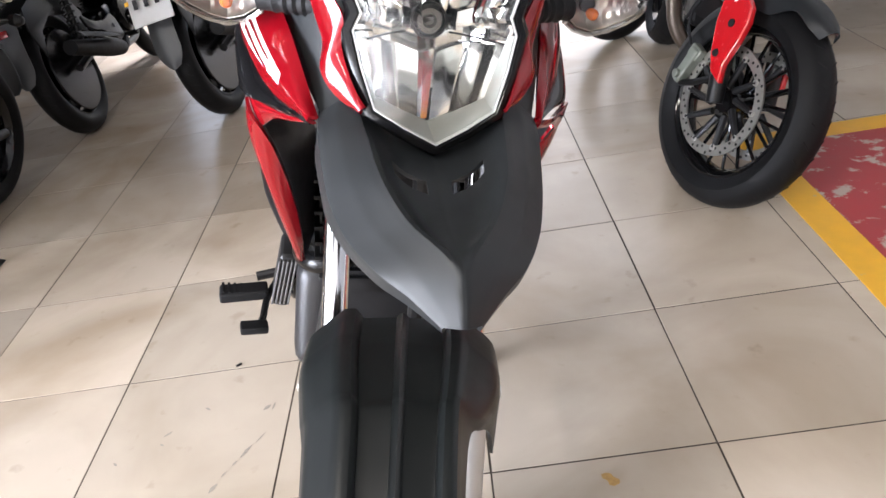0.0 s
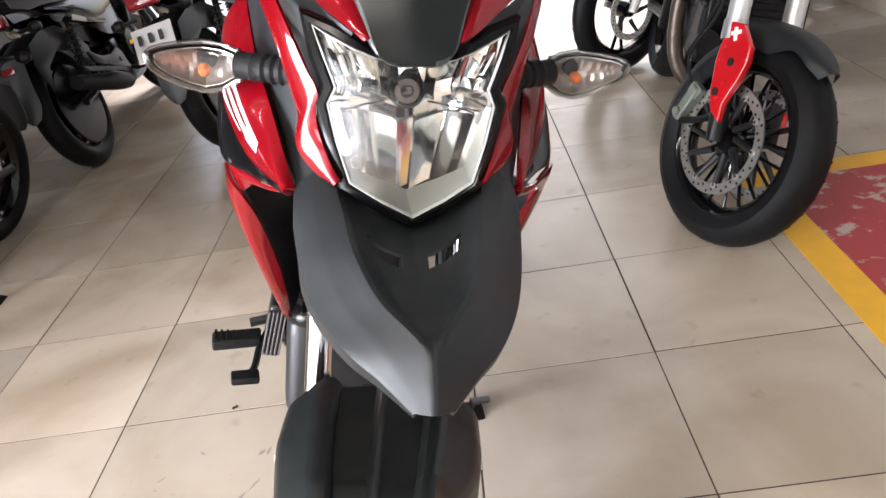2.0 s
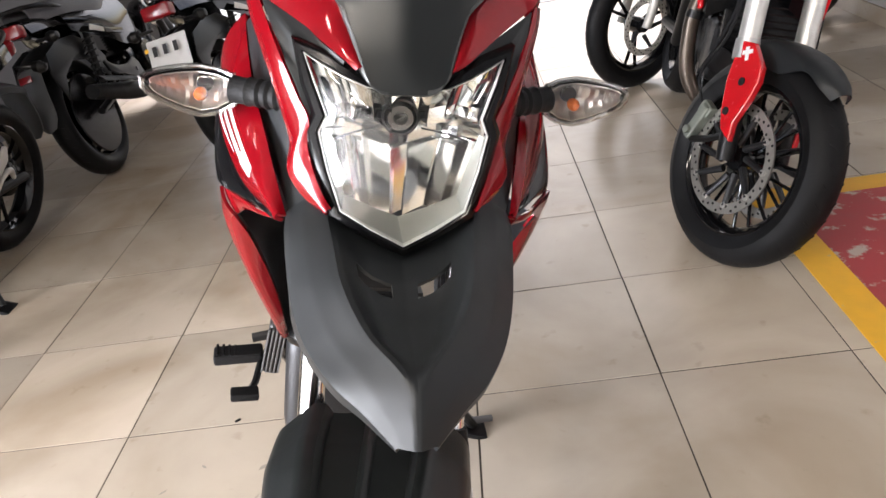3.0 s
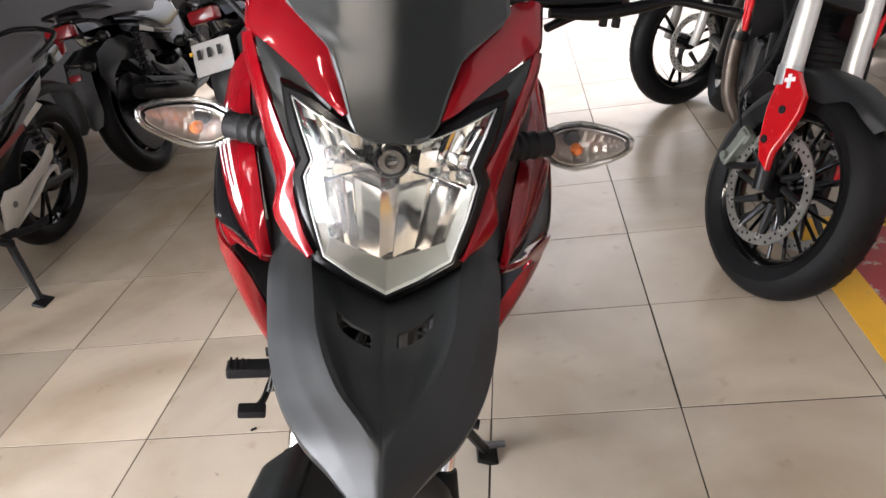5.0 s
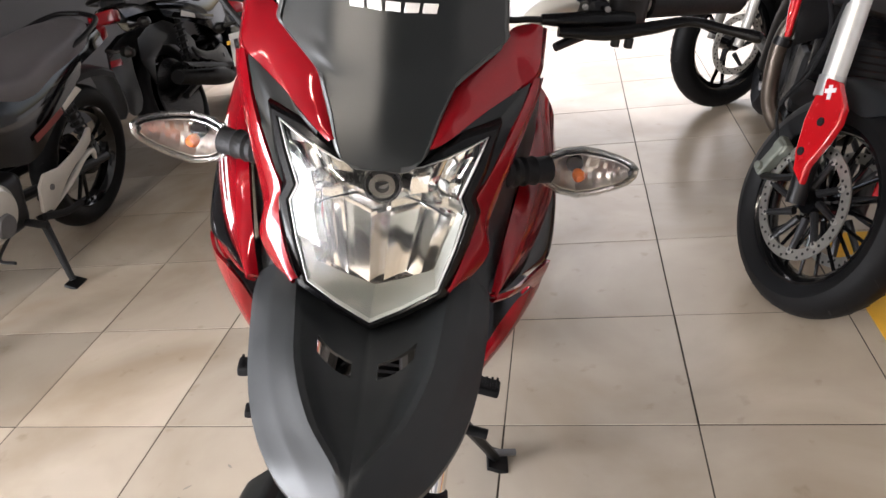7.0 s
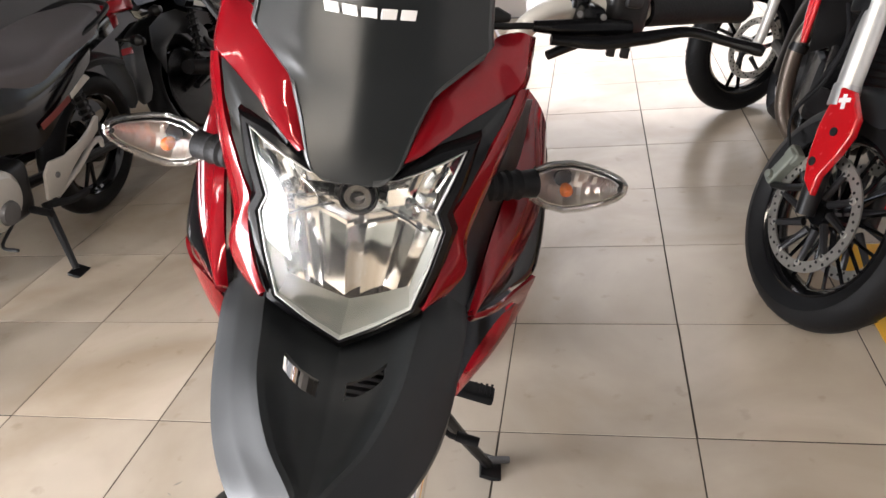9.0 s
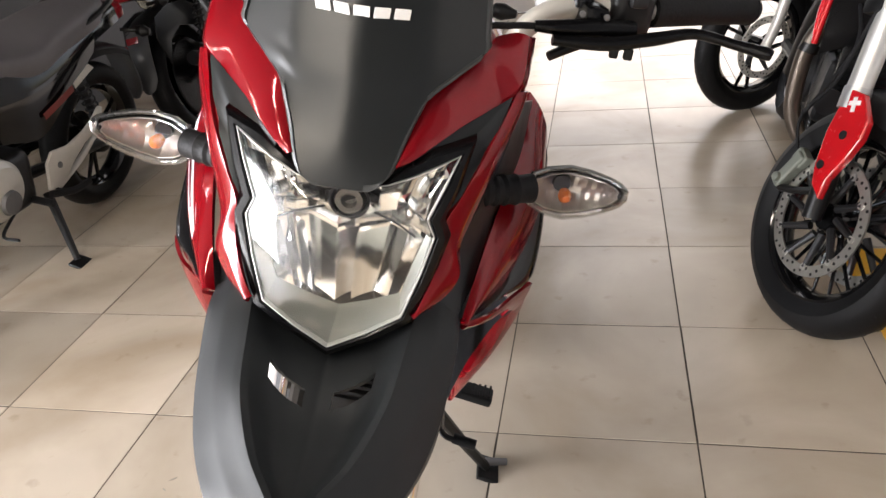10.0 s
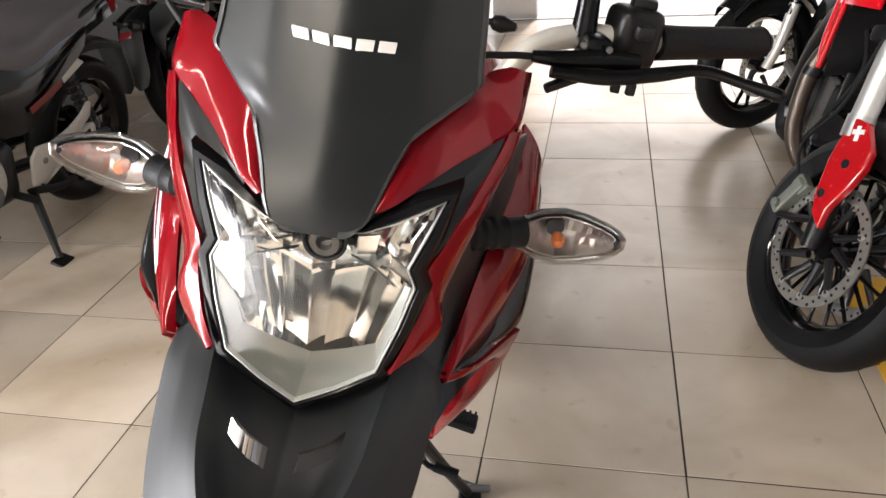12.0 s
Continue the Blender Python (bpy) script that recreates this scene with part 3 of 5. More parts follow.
        part("bulb_holder", lathe([(0.0, 0), (0.0, 0.0085), (0.010, 0.0095), (0.012, 0)], 16, pose(s * 0.194, 0.168, 1.006, 0, 0, 90)), DARKSTEEL, stalk, "dark bulb holder")

    tank_shrouds(bike)
    for ob in bike.children_recursive:
        ob.data.transform(COWL)
    front_end(bike)
    controls(bike)
    body_and_engine(bike)
    return bike


# headlight outline, one half from the top middle to the foot
HEAD = [(0, 0.026, 1.043), (0.018, 0.0268, 1.0432), (0.036, 0.031, 1.0455), (0.056, 0.040, 1.0515), (0.074, 0.049, 1.059), (0.090, 0.058, 1.067), (0.0815, 0.046, 1.045), (0.0705, 0.036, 1.017), (0.0775, 0.037, 1.001), (0.070, 0.027, 0.970), (0.058, 0.015, 0.934), (0.03, 0.006, 0.919), (0, 0.0, 0.905)]


def headlight_outline(grow=0.0, back=0.0):
    pts = [Vector(p) for p in HEAD]
    ring = pts + [Vector((-p.x, p.y, p.z)) for p in pts[-2:0:-1]]
    n = len(ring)
    out = []
    for i, p in enumerate(ring):
        a, b = ring[i - 1], ring[(i + 1) % n]
        u = Vector((p.x - a.x, 0, p.z - a.z)).normalized()
        v = Vector((b.x - p.x, 0, b.z - p.z)).normalized()
        nn = Vector((-(u.z + v.z), 0, u.x + v.x))
        nn.normalize()
        k = min(1.0 / max(0.45, nn.dot(Vector((-u.z, 0, u.x)))), 1.3)
        near = min(1.0, max(0.30, (abs(p.x) - 0.030) / 0.030)) if p.z > 1.04 else 1.0
        out.append(p + nn * grow * k * near + Vector((0, back, 0)))
    return out


def rings(loops, closed=False):
    bm = bmesh.new()
    vs = [[bm.verts.new(p) for p in l] for l in loops]
    pairs = list(zip(vs, vs[1:])) + ([(vs[-1], vs[0])] if closed else [])
    for a, b in pairs:
        n = len(a)
        for i in range(n):
            bm.faces.new((a[i], a[(i + 1) % n], b[(i + 1) % n], b[i]))
    return bm


def bezel():
    return rings([headlight_outline(0.0008, 0.016), headlight_outline(0.0012, -0.001), headlight_outline(0.003, -0.003), headlight_outline(0.0085, -0.001), headlight_outline(0.0125, 0.005), headlight_outline(0.0125, 0.03)])


def lens_edge():
    return rings([headlight_outline(0.0008, 0.006), headlight_outline(0.0004, -0.0026), headlight_outline(-0.0006, -0.0029), headlight_outline(-0.0010, 0.002)], True)


def head_rows(inset, depth):
    side = [(0.090, 0.058, 1.067), (0.0815, 0.046, 1.045), (0.0705, 0.036, 1.017), (0.0775, 0.037, 1.001), (0.070, 0.027, 0.970), (0.058, 0.015, 0.934)]
    mid = [(0.026, 1.043), (0.014, 1.022), (0.004, 0.995), (0.000, 0.978), (-0.006, 0.945), (0.0, 0.905)]
    rows = []
    for i, ((sx, sy, sz), (my, mz)) in enumerate(zip(side, mid)):
        row = []
        for q in range(-8, 9):
            s = q / 8
            a = abs(s)
            row.append(Vector((sx * s * inset, my + (sy - my) * (a ** 1.7) + depth(i, s), 0.985 + (mz + (sz - mz) * (a ** 1.7 if i == 0 else a) - 0.985) * inset)))
        rows.append(row)
    return rows


def headlight_lens():
    rows = head_rows(0.985, lambda i, s: 0.0)
    cols = [spline([r[j] for r in rows], 20) for j in range(17)]
    return shell([[cols[j][i] for j in range(17)] for i in range(20)], 0.0015)


def reflector():
    """A bowl of upright mirror flutes above and below the bulb, each with its own slight turn."""
    rnd = random.Random(4)
    deep = (0.030, 0.056, 0.072, 0.078, 0.070, 0.054)
    rows = head_rows(0.96, lambda i, s: 0.010 + deep[i] * (1 - s * s) ** 0.8 + (0.014 if i == 5 else 0.008 if i == 4 else 0.0))
    cols = [spline([r[j] for r in rows], 13) for j in range(17)]
    bm = bmesh.new()
    fine, wide = (0, 1, 2, 3, 5, 6, 7, 9, 10, 11, 13, 14, 15, 16), (0, 2, 4, 7, 9, 12, 14, 16)
    for i0, i1 in ((0, 2), (2, 4), (4, 6), (6, 8), (8, 12)):
        cuts = wide if i0 >= 6 else fine
        ledge = 0.006 if i0 >= 6 else 0.0
        for j, k in zip(cuts, cuts[1:]):
            turn, bend, nod = rnd.uniform(0.002, 0.010) * (1 if j % 2 else -1), rnd.uniform(0.0003, 0.0022), rnd.uniform(0.000, 0.007) if i0 == 6 else rnd.uniform(0.004, 0.018) if i0 == 8 else rnd.uniform(-0.006, 0.012)
            grid = []
            for i in range(i0, i1 + 1):
                row = []
                for q in range(5):
                    f = q / 4
                    p = cols[j][i].lerp(cols[k][i], f)
                    row.append(bm.verts.new(p + Vector((0, ledge + turn * (f - 0.5) * 2 + bend * 4 * f * (1 - f) + nod * ((i - i0) / (i1 - i0) - 0.5), -0.016 * (ledge > 0) * ((i - 6) / 6) ** 3))))
                grid.append(row)
            for a, b in zip(grid, grid[1:]):
                for q in range(4):
                    bm.faces.new((a[q], a[q + 1], b[q + 1], b[q]))
    bm.faces.new([bm.verts.new((x, 0.16, z)) for x, z in ((-0.085, 1.065), (0.085, 1.065), (0.06, 0.91), (-0.06, 0.91))])
    return bm


def shelf():
    a = [(0.0745, 0.036, 1.001), (0.068, 0.027, 0.970), (0.0565, 0.016, 0.9345), (0.029, 0.008, 0.9200), (0, 0.002, 0.9065)]
    b = [(0.0705, 0.040, 1.001), (0.062, 0.043, 0.970), (0.0545, 0.046, 0.9370), (0.028, 0.052, 0.9215), (0, 0.058, 0.9080)]
    return band(a + mirrored(a[-2::-1]), b + mirrored(b[-2::-1]), 65, 6, 0.0015, (0, 0, -1), 0.0015, True)


def beak():
    # across: middle, dish edge, wing, rim, skirt; along: under the headlight to the tip
    half = [
        [(0, 0.044, 0.888), (0.038, 0.048, 0.902), (0.070, 0.050, 0.937), (0.090, 0.048, 0.934), (0.105, 0.052, 0.914), (0.107, 0.085, 0.870)],
        [(0, 0.016, 0.885), (0.038, 0.020, 0.895), (0.070, 0.023, 0.920), (0.090, 0.024, 0.921), (0.106, 0.030, 0.905), (0.108, 0.070, 0.860)],
        [(0, -0.020, 0.878), (0.036, -0.016, 0.885), (0.065, -0.011, 0.909), (0.085, -0.006, 0.908), (0.104, 0.004, 0.886), (0.104, 0.050, 0.835)],
        [(0, -0.060, 0.864), (0.031, -0.058, 0.869), (0.057, -0.056, 0.893), (0.077, -0.046, 0.888), (0.098, -0.034, 0.862), (0.099, -0.014, 0.832)],
        [(0, -0.105, 0.860), (0.019, -0.104, 0.862), (0.037, -0.103, 0.874), (0.062, -0.090, 0.868), (0.085, -0.076, 0.846), (0.085, -0.066, 0.829)],
        [(0, -0.148, 0.860), (0.004, -0.147, 0.861), (0.008, -0.146, 0.862), (0.038, -0.132, 0.856), (0.063, -0.118, 0.838), (0.062, -0.111, 0.824)],
        [(0, -0.167, 0.841), (0.0015, -0.167, 0.841), (0.003, -0.1665, 0.841), (0.021, -0.157, 0.839), (0.039, -0.144, 0.830), (0.038, -0.139, 0.819)],
        [(0, -0.1790, 0.819), (0.0006, -0.1790, 0.819), (0.0012, -0.1790, 0.819), (0.0070, -0.1755, 0.8175), (0.0140, -0.1705, 0.8158), (0.0130, -0.1680, 0.811)],
    ]
    nd, nw, nu = 25, 25, 128
    # each half row: a flat dish from the middle to the crease, then the rounded wing down to the skirt
    wide = []
    for r in half:
        rim = Vector(r[2]).lerp(Vector(r[4]), 0.55).lerp(Vector(r[3]), 0.25)
        right = spline(r[:3], nd) + spline([r[2], rim, r[4], r[5]], nw, straight=True)[1:]
        wide.append([Vector((-p.x, p.y, p.z)) for p in right[:0:-1]] + right)
    nv, mid = len(wide[0]), nd + nw - 2
    grid = [[None] * nv for _ in range(nu)]
    for j in range(nv):
        fine = spline([w[j] for w in wide], 400)
        s = abs(j - mid) / (nd - 1) * 2
        for i in range(nu):
            u = (i / (nu - 1) * 7 - 1) / 6
            q = u + 0.050 * (1.05 - s) * math.exp(-((u - 0.19) / 0.13) ** 2) * (1 - (1 - max(0, u)) ** 12) * (1.0 if s < 2.0 else max(0.0, 3.0 - s))
            q = (q * 6 + 1) / 7
            grid[i][j] = fine[max(0, min(399, round(q * 399)))]
    return shell(grid, 0.004, lambda u, v: 0.288 < u < 0.348 and 0.30 < abs(v - 0.5) * (nv - 1) / (nd - 1) * 2 < 1.35, False,
                 lambda u, v: abs(v - 0.5) * (nv - 1) < nd - 1 and u < 0.80)


LAMP = [(0.1625, 0.1490, 1.0195, 0.9910), (0.1780, 0.1590, 1.0232, 0.9795), (0.1985, 0.1660, 1.0245, 0.9735), (0.2180, 0.1640, 1.0232, 0.9790), (0.2370, 0.1560, 1.0210, 0.9905), (0.2465, 0.1490, 1.0190, 1.0000), (0.2505, 0.1450, 1.0160, 1.0080)]


def lamp_section(u):
    """Side, depth of the rim, and top and foot of the pointed six-sided lamp at u along its length."""
    u = min(max(u, 0.0), 1.0) * (len(LAMP) - 1)
    j = min(int(u), len(LAMP) - 2)
    return [p + (q - p) * (u - j) for p, q in zip(LAMP[j], LAMP[j + 1])]


def indicator(s, kind):
    """The lamp on its stalk: 0 back shell, 1 front lens, 2 reflector inside."""
    rows = []
    for i in range(25):
        x, cy, zt, zf = lamp_section(i / 24)
        h, cz = (zt - zf) / 2, (zt + zf) / 2
        d = 0.021 * (h / 0.025) ** 0.7
        row = []
        for q in range(17):
            a = math.pi * q / 16
            flat = math.copysign(abs(math.cos(a)) ** 0.75, math.cos(a))
            if kind == 0:
                row.append((s * x, cy + 0.001 + d * 0.95 * math.sin(a), cz + h * 0.97 * flat))
            elif kind == 1:
                row.append((s * x, cy - d * math.sin(a) ** 0.6, cz + h * flat))
            else:
                ridge = 0.0014 * ((i + (q > 8)) % 2)
                row.append((s * (0.2 + (x - 0.2) * 0.86), cy - 0.003 + (d * 0.75 + ridge) * math.sin(a), cz + h * 0.80 * flat))
        rows.append(row)
    return shell(rows, 0.0010, None, kind == 1)


def indicator_rim(s):
    pts = []
    for q in range(48):
        a = 2 * math.pi * (q + 0.5) / 48
        x, cy, zt, zf = lamp_section(0.5 - 0.5 * math.cos(a))
        pts.append((s * x, cy, zt if a < math.pi else zf))
    return tube(pts, 0.0030, 120, 10, closed=True)


def tank_shrouds(bike):
    up_a = [(0.1105, 0.048, 0.911), (0.127, 0.110, 0.962), (0.145, 0.185, 0.998), (0.155, 0.245, 1.026), (0.162, 0.305, 1.050)]
    up_b = [(0.1114, 0.050, 0.909), (0.145, 0.110, 0.913), (0.168, 0.162, 0.928), (0.187, 0.227, 0.956), (0.192, 0.307, 0.992)]
    blk_a = [(0.112, 0.053, 0.908), (0.144, 0.115, 0.913), (0.166, 0.167, 0.928), (0.185, 0.232, 0.956), (0.190, 0.312, 0.992)]
    blk_b = [(0.114, 0.056, 0.907), (0.150, 0.108, 0.905), (0.181, 0.158, 0.899), (0.193, 0.215, 0.905), (0.196, 0.300, 0.950)]
    lip_a = [(0.181, 0.158, 0.897), (0.163, 0.128, 0.899), (0.139, 0.086, 0.902), (0.113, 0.052, 0.909)]
    lip_b = [(0.168, 0.152, 0.866), (0.155, 0.124, 0.884), (0.133, 0.085, 0.896), (0.113, 0.054, 0.907)]
    low_a = [(0.181, 0.158, 0.897), (0.180, 0.172, 0.850), (0.163, 0.198, 0.770), (0.146, 0.240, 0.690), (0.130, 0.285, 0.618)]
    low_b = [(0.168, 0.152, 0.866), (0.154, 0.170, 0.826), (0.139, 0.205, 0.755), (0.130, 0.245, 0.680), (0.127, 0.287, 0.616)]
    for s in SIDES:
        side = part("tank_shroud", band(flip(up_a, s), flip(up_b, s), 32, 12, 0.006, (s, -0.6, 0.5), 0.004), RED, bike, "glossy red tank shroud with white graphics")
        for k, (f0, f1, g0, g1) in enumerate(((0.52, 0.98, 0.24, 0.80), (0.60, 0.66, 0.36, 0.66), (0.76, 0.82, 0.36, 0.66)) if s < 0 else ()):
            a, b = spline(flip(up_a, s), 32), spline(flip(up_b, s), 32)
            grid = []
            for i in range(14):
                t = g0 + (g1 - g0) * i / 13
                j = min(int(t * 31), 30)
                pa, pb = a[j].lerp(a[j + 1], t * 31 - j), b[j].lerp(b[j + 1], t * 31 - j)
                row = []
                for q in range(4):
                    w = f0 + (f1 - f0) * q / 3 * (0.5 + 0.5 * i / 13)
                    row.append(pa.lerp(pb, w) + Vector((s, -0.6, 0.5)) * (0.006 * 4 * w * (1 - w) + 0.0030 + 0.0010 * (k > 0)))
                grid.append(row)
            part("decal", shell(grid, 0.0006), RED if k else WHITEMARK, side, "red stripe decal" if k else "white graphic panel")
        part("shroud_lower", band(flip(blk_a, s), flip(blk_b, s), 24, 6, 0.004, (s, -0.5, 0), 0.003), GLOSSBLACK, bike, "gloss black shroud underside")
        part("scoop_lip", band(flip(lip_a, s), flip(lip_b, s), 24, 6, 0.003, (0.3 * s, -0.8, -0.4), 0.004), RED, bike, "red air scoop lip")
        part("shroud_blade", band(flip(low_a, s), flip(low_b, s), 26, 7, 0.004, (0.6 * s, -1, 0), 0.004), RED, bike, "pointed red lower shroud blade")
        part("scoop_duct", band(flip(low_b, s), flip([(0.118, 0.30, 0.86), (0.110, 0.32, 0.80), (0.105, 0.34, 0.74), (0.105, 0.36, 0.68), (0.112, 0.36, 0.62)], s), 20, 5, 0.0, (0, -1, 0), 0.003), BLACK, bike, "black duct inside the scoop")
        grille = part("duct_grille", block(0.004, 0.08, 0.20, pose(s * 0.100, 0.36, 0.69), 0.001), BLACK, bike, "black ribbed duct wall")
        for k in range(8):
            part("grille_rib", block(0.012, 0.07, 0.006, pose(s * 0.104, 0.345, 0.60 + 0.025 * k), 0.001), BLACK, grille, "", 0)


COWL = pose(0.0084, -0.0002, 0.0004, 0.07, -0.45, 1.08)
LOWER = Matrix.Translation((0, 0, 0.99)) @ Matrix.Rotation(radians(2.6), 4, "Y") @ Matrix.Translation((0, 0, -1.0))
STEER = LOWER @ Matrix.Translation((0, 0.27, 0.85)) @ Matrix.Rotation(radians(-8.5), 4, Vector((0, 0.454, 0.891))) @ Matrix.Translation((0.020, -0.27, -0.85))


def front_end(bike):
    axle = (0.0, -0.050, 0.335)
    wheel = spoked_wheel(bike, "front_wheel", axle, 0.335, 0.09, DARKSTEEL, 36, 0.05)
    made = [wheel, *wheel.children]

    def fitted(*given):
        made.append(part(*given))
        return made[-1]

    fitted("brake_disc", lathe([(0.058, 0.075), (0.058, 0.12), (0.062, 0.12), (0.062, 0.075), (0.058, 0.075)], 48, pose(*axle)), STEEL, wheel, "steel brake disc")
    low, top = Vector((0, 0.078, 0.56)), Vector((0, 0.294, 0.985))
    for s in SIDES:
        x = Vector((s * 0.0865, 0, 0))
        fork = fitted("fork_tube", tube([low + x, top + x], 0.0165, 2, 24), CHROME, bike, "polished chrome fork tube")
        foot = Vector((s * 0.0865, -0.030, 0.335))
        fitted("fork_slider", tube([foot, foot.lerp(low + x, 0.3), foot.lerp(low + x, 0.7), low + x + Vector((0, 0.012, 0.025))], [0.020, 0.023, 0.0245, 0.025], 12, 20), ALU, fork, "grey cast fork slider")
        fitted("dust_seal", tube([low + x + Vector((0, 0.012, 0.025)), low + x + Vector((0, 0.027, 0.055))], [0.026, 0.020], 3, 20), RUBBER, fork)
        fitted("axle_clamp", block(0.03, 0.05, 0.06, pose(s * 0.0865, -0.045, 0.335), 0.008), ALU, fork)
    fitted("lower_yoke", block(0.23, 0.06, 0.035, pose(0, 0.235, 0.85, -27), 0.01), DARKSTEEL, bike)
    fitted("steering_stem", tube([(0, 0.26, 0.83), (0, 0.33, 0.98)], 0.026, 2, 16), DARKSTEEL, bike)
    # front mudguard, an arched plate with shoulders and cut sides
    rows = []
    for deg, hw, drop, keep in ((9, 0.102, 0.14, 1), (6, 0.102, 0.14, 1), (2, 0.102, 0.14, 1), (0, 0.102, 0.14, 1), (-4, 0.099, 0.13, 1), (-8, 0.095, 0.080, 0.96), (-11, 0.092, 0.055, 0.86), (-15, 0.087, 0.048, 0.74), (-32, 0.081, 0.042, 0.72), (-48, 0.077, 0.036, 0.74), (-62, 0.068, 0.026, 0.8), (-72, 0.050, 0.016, 0.9)):
        a = radians(deg)
        r = 0.385
        o = Vector((0, axle[1] + r * math.sin(a), axle[2] + r * math.cos(a)))
        n = Vector((0, math.sin(a), math.cos(a)))
        half = [(0, -0.004), (0.05, -0.010), (0.43, -0.013), (0.51, -0.001), (0.60, -0.002), (0.94, -0.034), (0.995, -0.048), (1.0, -drop)]
        prof = [(-p, q) for p, q in half[:0:-1]] + [(min(p, keep), q) if p < 0.9 else (p * keep, q * keep) for p, q in half]
        rows.append([o + Vector((p * hw, 0, 0)) + n * q for p, q in prof])
    fitted("front_mudguard", loft(rows, 66, 61, 0.004, straight_v=True), CHARCOAL, bike, "long satin charcoal front mudguard")
    for s in SIDES:
        fitted("mudguard_bolt", lathe([(0, 0), (0, 0.007), (0.004, 0.006), (0.005, 0)], 12, pose(s * 0.1035, -0.045, 0.655) @ Matrix.Diagonal((s, 1, 1, 1))), STEEL, bike)
    fitted("brake_hose", tube([(0.05, 0.24, 0.90), (0.06, 0.17, 0.78), (0.065, 0.11, 0.62), (0.06, 0.04, 0.42)], 0.004, 24, 8), RUBBER, bike)
    fitted("brake_caliper", block(0.05, 0.07, 0.10, pose(0.07, 0.06, 0.40, -27), 0.012), DARKSTEEL, bike)
    for ob in made:
        ob.data.transform(STEER)


def controls(bike):
    bar = [(-0.40, 0.425, 1.152), (-0.27, 0.352, 1.147), (-0.20, 0.335, 1.145), (-0.15, 0.320, 1.128), (-0.10, 0.300, 1.075), (0.0, 0.295, 1.065), (0.10, 0.300, 1.075), (0.15, 0.320, 1.128), (0.20, 0.335, 1.145), (0.27, 0.352, 1.147), (0.40, 0.425, 1.152)]
    handle = part("handlebar", tube(bar, 0.012, 70, 16), PALE, bike, "silver tubular handlebar")
    for s in SIDES:
        part("grip", tube([(s * 0.272, 0.353, 1.147), (s * 0.30, 0.368, 1.148), (s * 0.37, 0.408, 1.151), (s * 0.402, 0.426, 1.152)], [0.0185, 0.0175, 0.0170, 0.0175], 14, 22), RUBBER, handle, "black rubber grip")
        part("bar_end", tube([(s * 0.400, 0.425, 1.152), (s * 0.409, 0.430, 1.152)], [0.0185, 0.013], 3, 20), RUBBER, handle)
        switch = part("switch_block", block(0.050, 0.046, 0.060, pose(s * 0.245, 0.345, 1.150, 0, 0, s * 22), 0.014, 4), BLACK, handle, "black switch block")
        part("switch_button", block(0.020, 0.012, 0.014, pose(s * 0.252, 0.322, 1.160, 0, 0, s * 22), 0.004), DARKSTEEL, switch)
        part("switch_top", block(0.026, 0.022, 0.014, pose(s * 0.250, 0.350, 1.182), 0.005), BLACK, switch)
        perch = part("lever_perch", tube([(s * 0.145, 0.274, 1.130), (s * 0.165, 0.276, 1.131), (s * 0.195, 0.286, 1.132), (s * 0.225, 0.298, 1.133), (s * 0.25, 0.305, 1.133)], [0.0055, 0.0075, 0.0095, 0.0105, 0.010], 20, 14), BEZELBLACK, handle, "black lever perch")
        part("perch_clamp", block(0.026, 0.05, 0.026, pose(s * 0.205, 0.318, 1.140, 0, 0, s * 10), 0.007), BEZELBLACK, perch)
        for k in (0.192, 0.217):
            part("clamp_bolt", lathe([(0, 0), (0, 0.0032), (0.004, 0.0032), (0.005, 0)], 10, pose(s * k, 0.288, 1.146, 0, 0, -90)), DULLMETAL, perch, "small metal bolt")
        part("lever", tube([(s * 0.165, 0.268, 1.120), (s * 0.22, 0.276, 1.122), (s * 0.27, 0.286, 1.132), (s * 0.31, 0.290, 1.142), (s * 0.35, 0.282, 1.139), (s * 0.378, 0.272, 1.137), (s * 0.385, 0.270, 1.136)], [0.0055, 0.0075, 0.0072, 0.0055, 0.0052, 0.0068, 0.0055], 34, 14), BEZELBLACK, perch, "black lever with a ball end")
        for k in (0.232, 0.247):
            part("clip", block(0.009, 0.010, 0.012, pose(s * k, 0.286, 1.113), 0.002), BLACK, perch)
        part("mirror_stem", tube([(s * 0.196, 0.330, 1.145), (s * 0.194, 0.332, 1.165), (s * 0.192, 0.338, 1.22), (s * 0.205, 0.36, 1.30)], [0.014, 0.012, 0.0095, 0.007], 20, 12), BEZELBLACK, handle, "black mirror stem")
        head = part("mirror", lathe([(-0.018, 0), (-0.018, 0.03), (-0.010, 0.048), (0.0, 0.05), (0.004, 0.048), (0.004, 0)], 28, pose(s * 0.235, 0.37, 1.335, 0, 0, 90) @ Matrix.Diagonal((1, 1.45, 0.8, 1))), BLACK, handle, "oval black rear-view mirror")
        part("mirror_glass", lathe([(0.005, 0), (0.005, 0.044), (0.0065, 0.044), (0.0065, 0)], 28, pose(s * 0.235, 0.37, 1.335, 0, 0, 90) @ Matrix.Diagonal((1, 1.45, 0.8, 1))), MIRROR, head)
    part("clutch_cable", tube([(0.150, 0.275, 1.130), (0.12, 0.262, 1.129), (0.09, 0.245, 1.122), (0.05, 0.24, 1.06), (0.04, 0.30, 0.98)], 0.0035, 24, 8), RUBBER, handle)
    part("throttle_cable", tube([(-0.235, 0.31, 1.14), (-0.19, 0.26, 1.11), (-0.12, 0.24, 1.05), (-0.04, 0.30, 0.96)], 0.0035, 24, 8), RUBBER, handle)
